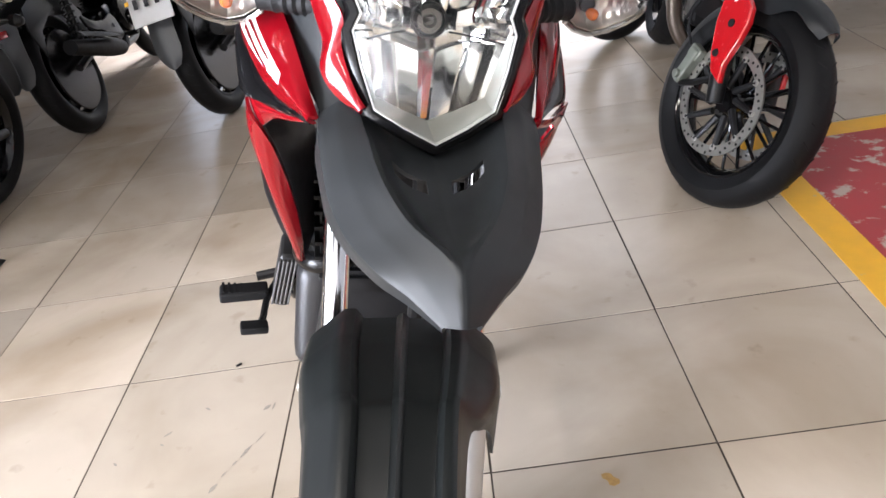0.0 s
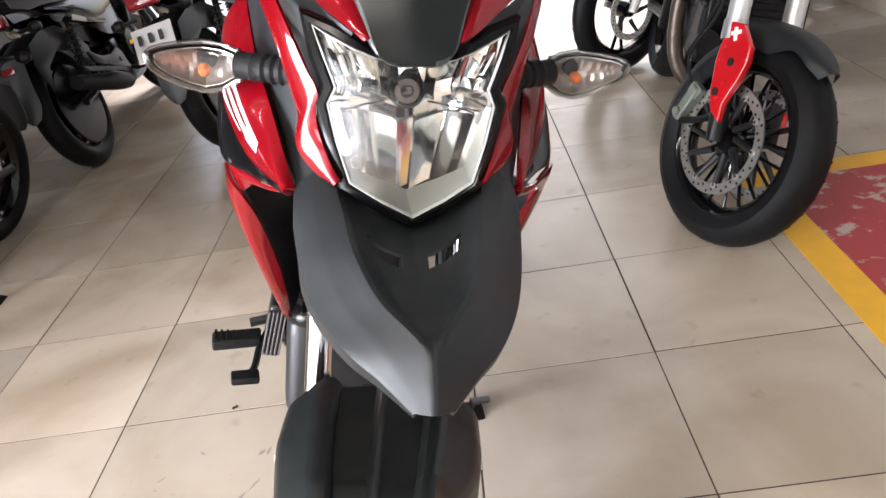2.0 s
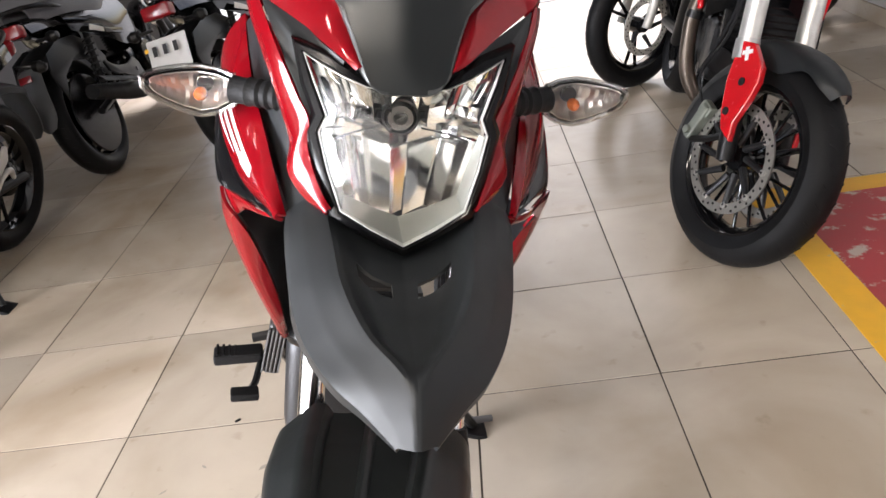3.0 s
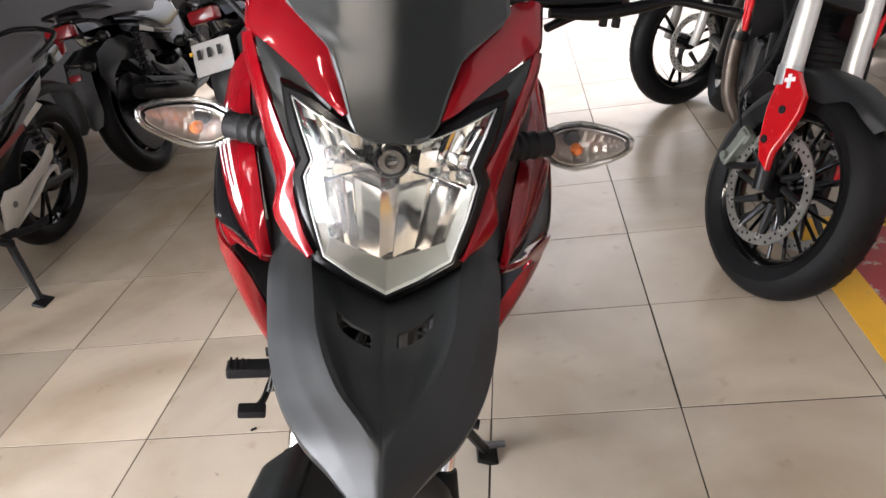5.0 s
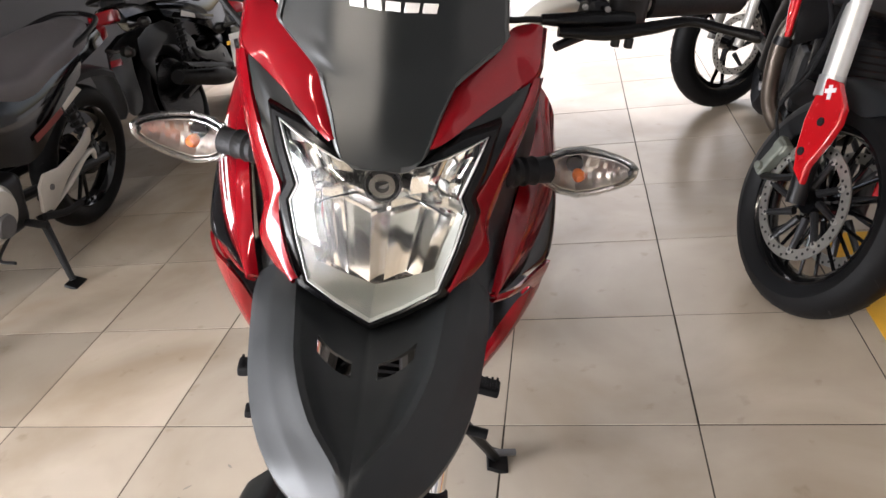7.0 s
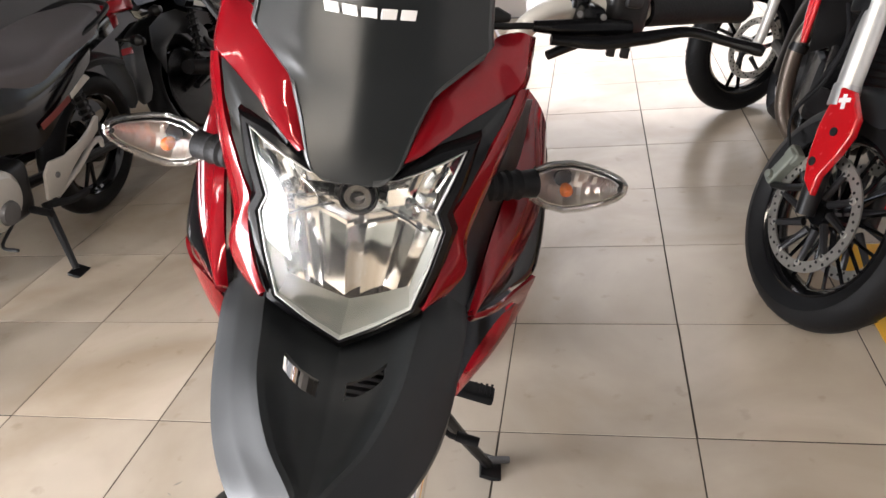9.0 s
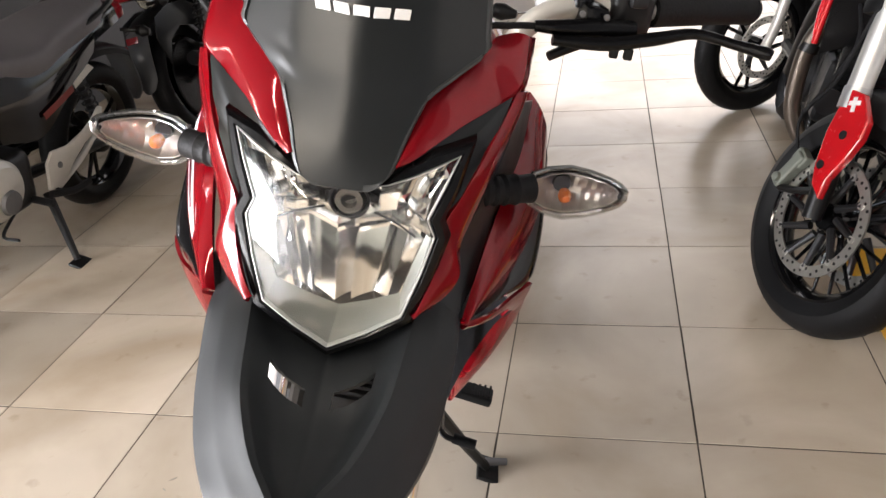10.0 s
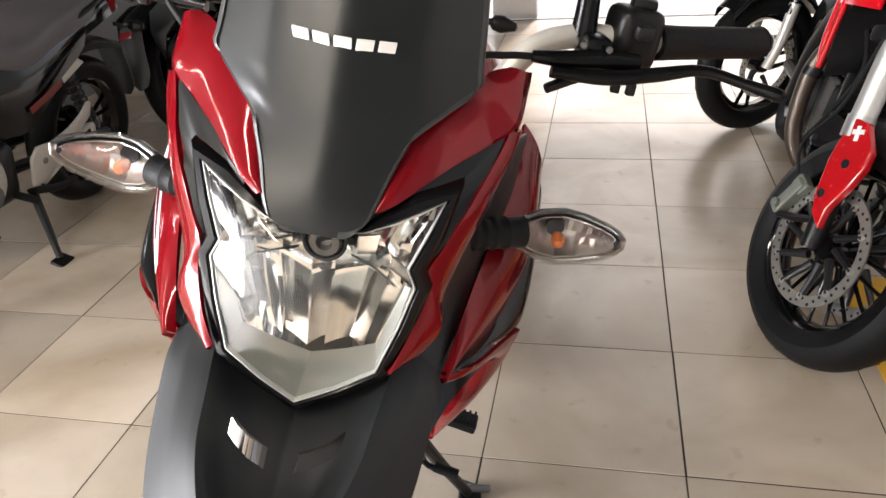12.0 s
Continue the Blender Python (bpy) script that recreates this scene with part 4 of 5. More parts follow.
    part("clutch_tail", tube([(0.215, 0.300, 1.124), (0.190, 0.287, 1.113), (0.165, 0.273, 1.102)], [0.008, 0.006, 0.005], 10, 10), BLACK, handle)
    part("instrument_panel", block(0.13, 0.04, 0.08, pose(0, 0.21, 1.11, -35), 0.014), BLACK, bike, "black instrument panel")


def body_and_engine(bike):
    before = set(bike.children_recursive)
    rows = []
    for y, hw, zt, zb in ((0.26, 0.09, 1.02, 0.90), (0.36, 0.15, 1.10, 0.90), (0.48, 0.16, 1.12, 0.88), (0.62, 0.13, 1.04, 0.86), (0.70, 0.10, 0.95, 0.84)):
        rows.append([(-hw * 0.8, y, zb), (-hw, y, (zt + zb) / 2), (-hw * 0.6, y, zt - 0.012), (0, y, zt), (hw * 0.6, y, zt - 0.012), (hw, y, (zt + zb) / 2), (hw * 0.8, y, zb)])
    part("fuel_tank", loft(rows, 24, 24, 0.003), RED, bike, "red fuel tank")
    rows = []
    for y, hw, zt in ((0.60, 0.08, 0.90), (0.78, 0.11, 0.865), (0.98, 0.14, 0.87), (1.2, 0.13, 0.90), (1.42, 0.09, 0.905)):
        rows.append([(-hw, y, zt - 0.06), (-hw * 0.9, y, zt - 0.012), (0, y, zt), (hw * 0.9, y, zt - 0.012), (hw, y, zt - 0.06)])
    part("seat", loft(rows, 24, 20, 0.02), SEATCLOTH, bike, "black vinyl seat")
    rows = [[(-0.09, y, z - 0.05), (-0.06, y, z), (0, y, z + 0.01), (0.06, y, z), (0.09, y, z - 0.05)] for y, z in ((1.25, 0.83), (1.45, 0.84), (1.62, 0.80), (1.72, 0.72))]
    part("tail", loft(rows, 16, 16, 0.004), BLACK, bike, "black tail with mudguard")
    for s in SIDES:
        part("side_panel", band(flip([(0.10, 0.68, 0.86), (0.13, 0.85, 0.83), (0.13, 1.05, 0.84), (0.09, 1.25, 0.86)], s), flip([(0.11, 0.72, 0.70), (0.14, 0.86, 0.66), (0.13, 1.02, 0.72), (0.10, 1.2, 0.80)], s), 16, 6, 0.01, (s, 0, 0), 0.003), BLACK, bike)
        part("frame_spar", tube([(s * 0.03, 0.22, 0.92), (s * 0.09, 0.40, 0.80), (s * 0.11, 0.62, 0.60), (s * 0.10, 0.72, 0.42)], 0.016, 20, 10), DARKSTEEL, bike)
        part("cradle_tube", tube([(s * 0.03, 0.22, 0.86), (s * 0.06, 0.30, 0.62), (s * 0.08, 0.36, 0.36), (s * 0.09, 0.50, 0.30), (s * 0.09, 0.75, 0.32)], 0.014, 24, 10), BLACK, bike)
    engine = part("crankcase", block(0.24, 0.34, 0.22, pose(0, 0.58, 0.42), 0.04, 4), DARKSTEEL, bike, "dark cast engine crankcase")
    cylinder = part("cylinder", block(0.13, 0.11, 0.16, pose(0, 0.42, 0.585, -12), 0.01), DARKSTEEL, engine, "finned dark cylinder", 30)
    for k in range(9):
        part("cooling_fin", block(0.17, 0.15, 0.006, pose(0, 0.42, 0.53 + 0.014 * k, -12), 0.001), DARKSTEEL, engine, "", 30)
    part("cylinder_head", block(0.15, 0.14, 0.09, pose(0, 0.40, 0.70, -12), 0.02, 3), DARKSTEEL, engine)
    for s in SIDES:
        part("engine_cover", lathe([(0.10, 0), (0.10, 0.078), (0.125, 0.073), (0.138, 0.056), (0.142, 0)], 32, pose(0, 0.60, 0.43) @ Matrix.Diagonal((s, 1, 1, 1))), BEZELBLACK, engine, "round engine side cover")
        part("finned_cover", block(0.030, 0.085, 0.105, pose(s * 0.140, 0.50, 0.47, 0, -s * 8, 0), 0.010, 3), DARKSTEEL, engine, "dark finned cover")
        for k in range(5):
            part("cover_rib", block(0.003, 0.012, 0.088, pose(s * (0.127 + 0.0068 * k), 0.4570, 0.47, 0, -s * 8, 0), 0.001), DULLMETAL, engine, "", 30)
    part("exhaust_header", tube([(0.0, 0.37, 0.66), (-0.04, 0.33, 0.605), (-0.09, 0.335, 0.585), (-0.110, 0.40, 0.565), (-0.085, 0.47, 0.50), (-0.060, 0.58, 0.34), (-0.11, 0.80, 0.34)], 0.019, 48, 14), BEZELBLACK, bike, "dark exhaust header pipe")
    part("muffler", tube([(-0.11, 0.80, 0.34), (-0.15, 0.95, 0.42), (-0.18, 1.15, 0.52), (-0.19, 1.50, 0.62)], [0.022, 0.05, 0.055, 0.045], 24, 18), BLACK, bike, "black muffler")
    # foot pegs, pedals, side stand
    for s in SIDES:
        peg = part("foot_peg", block(0.095, 0.042, 0.022, pose(s * 0.222, 0.645 + max(0, s) * 0.06, 0.325 - max(0, s) * 0.020, 0, s * 4, -s * 6), 0.007, 3), RUBBER, bike, "ribbed black rubber foot peg")
        part("peg_ribs", merged(*[block(0.005, 0.037, 0.004, pose(s * (0.182 + 0.0115 * k), 0.645 + max(0, s) * 0.06, 0.3341 - max(0, s) * 0.020, 0, s * 4, -s * 6), 0.001) for k in range(8)]), RUBBER, peg, "", 0)
        part("peg_bracket", tube([(s * 0.10, 0.72, 0.36), (s * 0.15, 0.70, 0.345), (s * 0.20, 0.69, 0.335)], 0.010, 8, 10), DARKSTEEL, peg)
    pedal = part("brake_pedal", tube([(-0.15, 0.70, 0.34), (-0.175, 0.64, 0.32), (-0.180, 0.55, 0.330), (-0.188, 0.50, 0.345)], 0.007, 16, 8), BLACK, bike, "black brake pedal")
    part("pedal_pad", block(0.05, 0.028, 0.016, pose(-0.192, 0.487, 0.352, 0, 0, 8), 0.005), RUBBER, pedal)
    shift = part("gear_lever", tube([(0.15, 0.68, 0.36), (0.160, 0.62, 0.33), (0.175, 0.575, 0.300), (0.225, 0.565, 0.298)], 0.006, 16, 8), BLACK, bike, "black gear lever")
    part("lever_rubber", tube([(0.195, 0.570, 0.299), (0.240, 0.563, 0.297)], 0.0105, 4, 12), RUBBER, shift)
    spoked_wheel(bike, "rear_wheel", (0.0, 1.24, 0.315), 0.315, 0.11, DARKSTEEL, 36, 0.06)
    for s in SIDES:
        part("swingarm", tube([(s * 0.08, 0.72, 0.38), (s * 0.09, 1.0, 0.34), (s * 0.09, 1.26, 0.315)], 0.020, 10, 10), DARKSTEEL, bike)
        part("rear_indicator", lathe([(0.09, 0), (0.09, 0.008), (0.13, 0.008), (0.138, 0.018), (0.16, 0.022), (0.195, 0.010), (0.20, 0)], 18, pose(0, 1.45, 0.915) @ Matrix.Diagonal((s, 1, 1, 1))), BLACK, bike, "black rear indicator")
    part("shock", tube([(0, 0.80, 0.45), (0, 0.90, 0.75)], 0.03, 8, 14), REDLENS, bike)
    for ob in bike.children_recursive:
        if ob not in before:
            ob.data.transform(LOWER)
    stand = part("side_stand", tube([(0.12, 0.60, 0.32), (0.185, 0.655, 0.20), (0.255, 0.708, 0.082)], [0.014, 0.012, 0.011], 12, 10), BLACK, bike, "black side stand, folded out")
    part("stand_foot", block(0.05, 0.07, 0.012, pose(0.262, 0.712, 0.0690, 0, 13.4, 0), 0.004), BLACK, stand)
    part("stand_lug", tube([(0.255, 0.715, 0.088), (0.302, 0.728, 0.084)], [0.009, 0.008], 4, 10), DULLMETAL, stand, "bare metal stand lug")


trail_motorcycle()

# ---------------------------------------------------------------- the other motorcycles
def leaned(x, y, turn, lean):
    """Pose of a motorcycle whose front wheel stands at x, y: turn from facing -y towards +x, lean to its left, in degrees."""
    th, ph = radians(turn), radians(lean)
    h, side, up = Vector((math.sin(th), -math.cos(th), 0)), Vector((math.cos(th), math.sin(th), 0)), Vector((0, 0, 1))
    l, u = side * math.cos(ph) - up * math.sin(ph), up * math.cos(ph) + side * math.sin(ph)
    return Matrix(((l.x, -h.x, u.x, x), (l.y, -h.y, u.y, y), (l.z, -h.z, u.z, 0), (0, 0, 0, 1)))


def cast_wheel(parent, name, centre, radius, width, spokes=5, twin=True, spoke_mat=None, thin=1.0):
    """A road tyre on a cast black wheel with paired spokes, turning about x."""
    cx, cy, cz = centre
    m = pose(cx, cy, cz)
    w, r0 = width / 2, radius - 0.088
    mat = spoke_mat or GLOSSBLACK
    wheel = part(name, lathe([(-0.055, 0), (-0.055, 0.03), (-0.03, 0.038), (0.03, 0.038), (0.055, 0.03), (0.055, 0)], 24, m), mat, parent, "black cast wheel hub")
    part("tyre", lathe([(-w * 0.66, r0), (-w * 0.92, r0 + 0.022), (-w, radius - 0.048), (-w * 0.86, radius - 0.026), (-w * 0.55, radius - 0.009), (-w * 0.2, radius - 0.001), (0, radius),
                        (w * 0.2, radius - 0.001), (w * 0.55, radius - 0.009), (w * 0.86, radius - 0.026), (w, radius - 0.048), (w * 0.92, r0 + 0.022), (w * 0.66, r0), (-w * 0.66, r0)], 96, m), TYRE, wheel, "black road tyre")
    part("rim", lathe([(-w * 0.68, r0 + 0.006), (-w * 0.72, r0 - 0.004), (-w * 0.55, r0 - 0.014), (-w * 0.3, r0 - 0.024), (w * 0.3, r0 - 0.024), (w * 0.55, r0 - 0.014), (w * 0.72, r0 - 0.004), (w * 0.68, r0 + 0.006), (-w * 0.68, r0 + 0.006)], 72, m), mat, wheel, "black rim")
    for k in range(spokes):
        a = 2 * math.pi * k / spokes + 0.3
        for d in ((-0.17, 0.17) if twin else (0,)):
            p = [(cx, cy + 0.03 * math.cos(a), cz + 0.03 * math.sin(a)), (cx, cy + 0.09 * math.cos(a + d * 0.55), cz + 0.09 * math.sin(a + d * 0.55)), (cx, cy + (r0 - 0.02) * math.cos(a + d), cz + (r0 - 0.02) * math.sin(a + d))]
            part("spoke", tube(p, [0.012 * thin, 0.009 * thin, 0.008 * thin], 8, 8), mat, wheel)
    grooves = []
    for k in range(36):
        a = 360 * k / 36
        for s in (-1, 1):
            grooves.append(block(w * 0.5, 0.004, 0.0012, m @ pose(0, 0, 0, a + 4 * s) @ pose(s * w * 0.38, 0, radius - 0.005, 0, s * 14, s * 35), 0))
    tagged(part("tread_groove", merged(*grooves), RUBBER, wheel, "", 0), kind="stuff")
    return wheel


def drilled_disc(parent, centre, x, r1, r2, arms=6, mat=None):
    cx, cy, cz = centre
    rot = part("brake_disc", lathe([(x - 0.0025, r1), (x - 0.0025, r2), (x + 0.0025, r2), (x + 0.0025, r1), (x - 0.0025, r1)], 64, pose(*centre)), mat or DISCSTEEL, parent, "drilled steel brake disc")
    holes = []
    for k in range(48):
        a = 2 * math.pi * k / 48
        r = r1 + (r2 - r1) * (0.25, 0.5, 0.75)[k % 3]
        holes.append(lathe([(-0.0032, 0), (-0.0032, 0.0042), (0.0032, 0.0042), (0.0032, 0)], 8, pose(cx + x, cy + r * math.cos(a), cz + r * math.sin(a))))
    tagged(part("disc_holes", merged(*holes), BLACK, rot, "", 0), kind="stuff")
    for k in range(arms):
        a = 2 * math.pi * k / arms
        part("disc_carrier", tube([(cx + x * 0.8, cy + 0.045 * math.cos(a - 0.3), cz + 0.045 * math.sin(a - 0.3)), (cx + x, cy + (r1 + 0.006) * math.cos(a), cz + (r1 + 0.006) * math.sin(a))], [0.011, 0.008], 4, 8), DARKSTEEL, rot)
        part("disc_bobbin", lathe([(x - 0.006, 0), (x - 0.006, 0.009), (x + 0.006, 0.009), (x + 0.006, 0)], 14, pose(cx, cy + (r1 + 0.004) * math.cos(a), cz + (r1 + 0.004) * math.sin(a))), STEEL, rot)
    return rot


def red_tourer():
    bike = thing("motorcycle", leaned(0.275, 0.944, 19.5, 23.2), "red and black road motorcycle with silver fork beside the painted lane", "motorcycle")
    hub = (0.0, 0.0, 0.302)
    wheel = cast_wheel(bike, "front_wheel", hub, 0.302, 0.118, 10, True, None, 0.6)
    for s in SIDES:
        drilled_disc(wheel, hub, s * 0.070, 0.128, 0.157, 10)
        fork = part("fork_tube", tube([(s * 0.100, 0.052, 0.57), (s * 0.100, 0.085, 0.75), (s * 0.100, 0.13, 0.98)], 0.0290, 8, 24), SATIN, bike, "satin silver fork tube")
        part("fork_slider", tube([(s * 0.100, -0.012, 0.295), (s * 0.100, 0.01, 0.40), (s * 0.100, 0.05, 0.58)], [0.024, 0.027, 0.029], 10, 20), BLACK, fork, "black fork slider")
        part("fork_collar", tube([(s * 0.100, 0.050, 0.565), (s * 0.100, 0.062, 0.616)], [0.034, 0.0325], 3, 20), ALU, fork)
        # red guard over the slider, with two bolts
        g = [(0.060, 0.612), (0.005, 0.612), (-0.050, 0.560), (-0.058, 0.520), (-0.046, 0.465), (-0.022, 0.400), (-0.028, 0.350), (0.018, 0.375), (0.040, 0.420), (0.060, 0.500)]
        guard = part("fork_guard", prism(g, 0.022, Matrix.Translation((s * 0.118 - (0.011), 0, 0)) @ YZ, 0.006, 3), REDBRIGHT, fork, "bright red fork guard")
        for y, z in ((-0.002, 0.51), (0.018, 0.425)):
            part("guard_bolt", lathe([(0, 0), (0, 0.011), (0.004, 0.011), (0.004, 0.006), (0.002, 0)], 18, pose(s * 0.128, y, z) @ Matrix.Diagonal((s, 1, 1, 1))), DARKSTEEL, guard)
        # White cross laid on the guard in place of a pale reflection.
        part("guard_mark", merged(block(0.002, 0.012, 0.036, pose(s * 0.1305, 0.014, 0.582, -18), 0.0005), block(0.0022, 0.036, 0.011, pose(s * 0.1305, 0.014, 0.586, -18), 0.0005)), WHITEMARK, guard, "white cross painted as a glint", 0)
        cal = part("brake_caliper", merged(block(0.036, 0.034, 0.115, pose(s * 0.090, 0.152, 0.365, 24), 0.010, 3), block(0.030, 0.050, 0.040, pose(s * 0.086, 0.138, 0.405, 24), 0.010, 3), lathe([(0, 0), (0, 0.013), (0.012, 0.012), (0.014, 0)], 16, pose(s * 0.106, 0.166, 0.335, 0, 0, 0) @ Matrix.Diagonal((s, 1, 1, 1)))), CASTGREEN, fork, "greenish grey cast brake caliper")
        part("caliper_bracket", tube([(s * 0.098, 0.02, 0.36), (s * 0.094, 0.09, 0.33), (s * 0.09, 0.16, 0.31)], 0.010, 8, 8), BLACK, cal)
        part("brake_hose", tube([(s * 0.095, 0.165, 0.42), (s * 0.11, 0.19, 0.50), (s * 0.12, 0.12, 0.62), (s * 0.13, 0.10, 0.80)], 0.0045, 20, 8), RUBBER, cal)
    rows = []
    for deg, hw in ((28, 0.066), (14, 0.072), (0, 0.074), (-14, 0.072), (-26, 0.066), (-36, 0.052), (-43, 0.025)):
        a = radians(deg)
        n = Vector((0, math.sin(a), math.cos(a)))
        o = Vector((0, 0, 0.302)) + n * 0.333
        drop = 0.075 if -20 < deg < 20 else 0.03
        rows.append([o + Vector((p * hw, 0, 0)) + n * q for p, q in ((-1, -drop), (-0.92, -0.025), (-0.6, -0.006), (0, 0), (0.6, -0.006), (0.92, -0.025), (1, -drop))])
    part("front_mudguard", loft(rows, 30, 25, 0.004), GREY, bike, "dark grey front mudguard")
    # frame, engine and fairings stand straighter than the turned wheel
    body = leaned(0.275, 0.944, 19.5, 23.2).inverted() @ Matrix.Translation((0.3585, 1.1017, -0.0545)) @ leaned(0, 0, -9, 13)
    made = []

    def fitted(*given):
        made.append(part(*given))
        return made[-1]

    rad = fitted("radiator", block(0.30, 0.035, 0.30, pose(0.05, 0.36, 0.66, -14), 0.008), BEZELBLACK, bike, "black radiator")
    for k in range(12):
        fitted("radiator_fin", block(0.27, 0.004, 0.005, pose(0.05, 0.339 + (0.55 + 0.02 * k - 0.66) * 0.25, 0.55 + 0.02 * k), 0), BEZELBLACK, rad, "", 0)
    engine = fitted("engine", block(0.26, 0.40, 0.36, pose(0.02, 0.68, 0.46), 0.05, 4), BEZELBLACK, bike, "black engine block")
    fitted("engine_front", block(0.26, 0.16, 0.20, pose(0.02, 0.47, 0.50), 0.03, 3), BLACK, engine)
    fitted("oil_filter", lathe([(0, 0), (0, 0.035), (0.07, 0.035), (0.075, 0.03), (0.075, 0)], 24, pose(0.06, 0.40, 0.44, 0, 0, -90)), BLACK, engine)
    fitted("exhaust_header", tube([(-0.12, 0.44, 0.74), (-0.172, 0.42, 0.66), (-0.182, 0.415, 0.56), (-0.160, 0.41, 0.42), (-0.10, 0.40, 0.335), (-0.03, 0.44, 0.30), (0.02, 0.60, 0.28), (0.03, 0.95, 0.26)], 0.025, 44, 18), PIPE, bike, "heat-stained exhaust header")
    fitted("exhaust_header", tube([(0.10, 0.44, 0.70), (0.11, 0.41, 0.60), (0.10, 0.41, 0.44), (0.06, 0.45, 0.33), (0.03, 0.60, 0.28)], 0.022, 36, 16), PIPE, bike, "heat-stained exhaust header")
    fitted("pipe_clamp", tube([(-0.176, 0.418, 0.625), (-0.180, 0.416, 0.600)], 0.029, 3, 18), BLACK, bike)
    for s in SIDES:
        fitted("engine_cover", lathe([(0.12, 0), (0.12, 0.10), (0.15, 0.095), (0.165, 0.07), (0.17, 0)], 32, pose(0.02, 0.70, 0.46) @ Matrix.Diagonal((s, 1, 1, 1))), DARKSTEEL, engine)
        fitted("frame_spar", tube([(s * 0.05, 0.22, 0.95), (s * 0.14, 0.40, 0.86), (s * 0.16, 0.66, 0.66), (s * 0.15, 0.82, 0.42)], 0.024, 18, 12), BLACK, bike)
        fair = [[(s * 0.09, 0.16, 0.99), (s * 0.13, 0.14, 0.92), (s * 0.13, 0.15, 0.86)], [(s * 0.14, 0.28, 1.0), (s * 0.18, 0.26, 0.92), (s * 0.175, 0.25, 0.84)], [(s * 0.17, 0.42, 1.01), (s * 0.205, 0.40, 0.92), (s * 0.19, 0.36, 0.82)], [(s * 0.16, 0.56, 1.0), (s * 0.20, 0.52, 0.92), (s * 0.18, 0.46, 0.80)]]
        fitted("side_fairing", loft(fair, 18, 14, 0.006), REDBRIGHT, bike, "bright red side fairing")
        # slim red frame of the side vent
        fitted("vent_frame", tube([(s * 0.183, 0.33, 0.65), (s * 0.186, 0.32, 0.74), (s * 0.188, 0.31, 0.86), (s * 0.192, 0.36, 0.86), (s * 0.190, 0.37, 0.73), (s * 0.183, 0.34, 0.655)], 0.009, 40, 10), REDBRIGHT, bike, "slim red frame round the side vent")
        fitted("inner_panel", band(flip([(0.04, 0.18, 0.97), (0.06, 0.24, 0.82), (0.07, 0.30, 0.68)], s), flip([(0.17, 0.20, 0.90), (0.18, 0.30, 0.78), (0.16, 0.34, 0.62)], s), 14, 5, 0, (0, -1, 0), 0.004), BEZELBLACK, bike)
    fitted("wiring_loom", tube([(-0.12, 0.30, 0.80), (-0.10, 0.20, 0.70), (-0.13, 0.22, 0.56), (-0.15, 0.28, 0.46)], 0.006, 24, 8), RUBBER, bike)
    fitted("horn", lathe([(0, 0), (0, 0.035), (0.03, 0.04), (0.035, 0)], 24, pose(-0.09, 0.33, 0.50, 0, 0, -90)), DARKSTEEL, bike)
    rows = []
    for z, hw, y in ((0.90, 0.06, 0.06), (0.96, 0.11, 0.07), (1.02, 0.13, 0.10), (1.10, 0.12, 0.16), (1.24, 0.11, 0.26)):
        rows.append([(-hw, y + 0.10, z), (-hw * 0.6, y + 0.02, z), (0, y, z), (hw * 0.6, y + 0.02, z), (hw, y + 0.10, z)])
    fitted("nose_fairing", loft(rows, 20, 18, 0.005), REDBRIGHT, bike, "bright red nose fairing")
    bar = fitted("handlebar", tube([(-0.40, 0.36, 1.10), (-0.22, 0.30, 1.12), (0, 0.26, 1.07), (0.22, 0.30, 1.12), (0.40, 0.36, 1.10)], 0.012, 36, 12), BLACK, bike, "black handlebar")
    for s in SIDES:
        fitted("grip", tube([(s * 0.29, 0.325, 1.115), (s * 0.41, 0.363, 1.10)], 0.017, 4, 16), RUBBER, bar)
        fitted("lever", tube([(s * 0.22, 0.26, 1.11), (s * 0.30, 0.27, 1.10), (s * 0.41, 0.31, 1.09)], [0.010, 0.007, 0.007], 12, 10), BLACK, bar)
        fitted("mirror_stem", tube([(s * 0.22, 0.29, 1.13), (s * 0.26, 0.29, 1.24), (s * 0.32, 0.31, 1.32)], 0.006, 12, 8), BLACK, bar)
    rows = [[(-hw * 0.9, y, zt - 0.16), (-hw, y, zt - 0.07), (0, y, zt), (hw, y, zt - 0.07), (hw * 0.9, y, zt - 0.16)] for y, hw, zt in ((0.34, 0.10, 1.06), (0.48, 0.16, 1.10), (0.66, 0.15, 1.04), (0.82, 0.10, 0.94))]
    fitted("fuel_tank", loft(rows, 20, 18, 0.004), REDBRIGHT, bike, "bright red tank")
    rows = [[(-hw, y, zt - 0.07), (-hw * 0.9, y, zt - 0.01), (0, y, zt), (hw * 0.9, y, zt - 0.01), (hw, y, zt - 0.07)] for y, hw, zt in ((0.78, 0.10, 0.92), (0.98, 0.15, 0.87), (1.22, 0.14, 0.90), (1.55, 0.09, 0.96))]
    fitted("seat", loft(rows, 20, 16, 0.02), SEATCLOTH, bike, "black seat")
    rear = cast_wheel(bike, "rear_wheel", (0, 1.41, 0.366), 0.31, 0.16, 6, True)
    made += [rear, *rear.children]
    for s in SIDES:
        fitted("swingarm", tube([(s * 0.11, 0.85, 0.43), (s * 0.12, 1.41, 0.366)], 0.024, 6, 10), BLACK, bike)
    fitted("muffler", tube([(0.10, 0.95, 0.30), (0.17, 1.1, 0.36), (0.19, 1.45, 0.50)], [0.03, 0.055, 0.05], 16, 16), STEEL, bike)
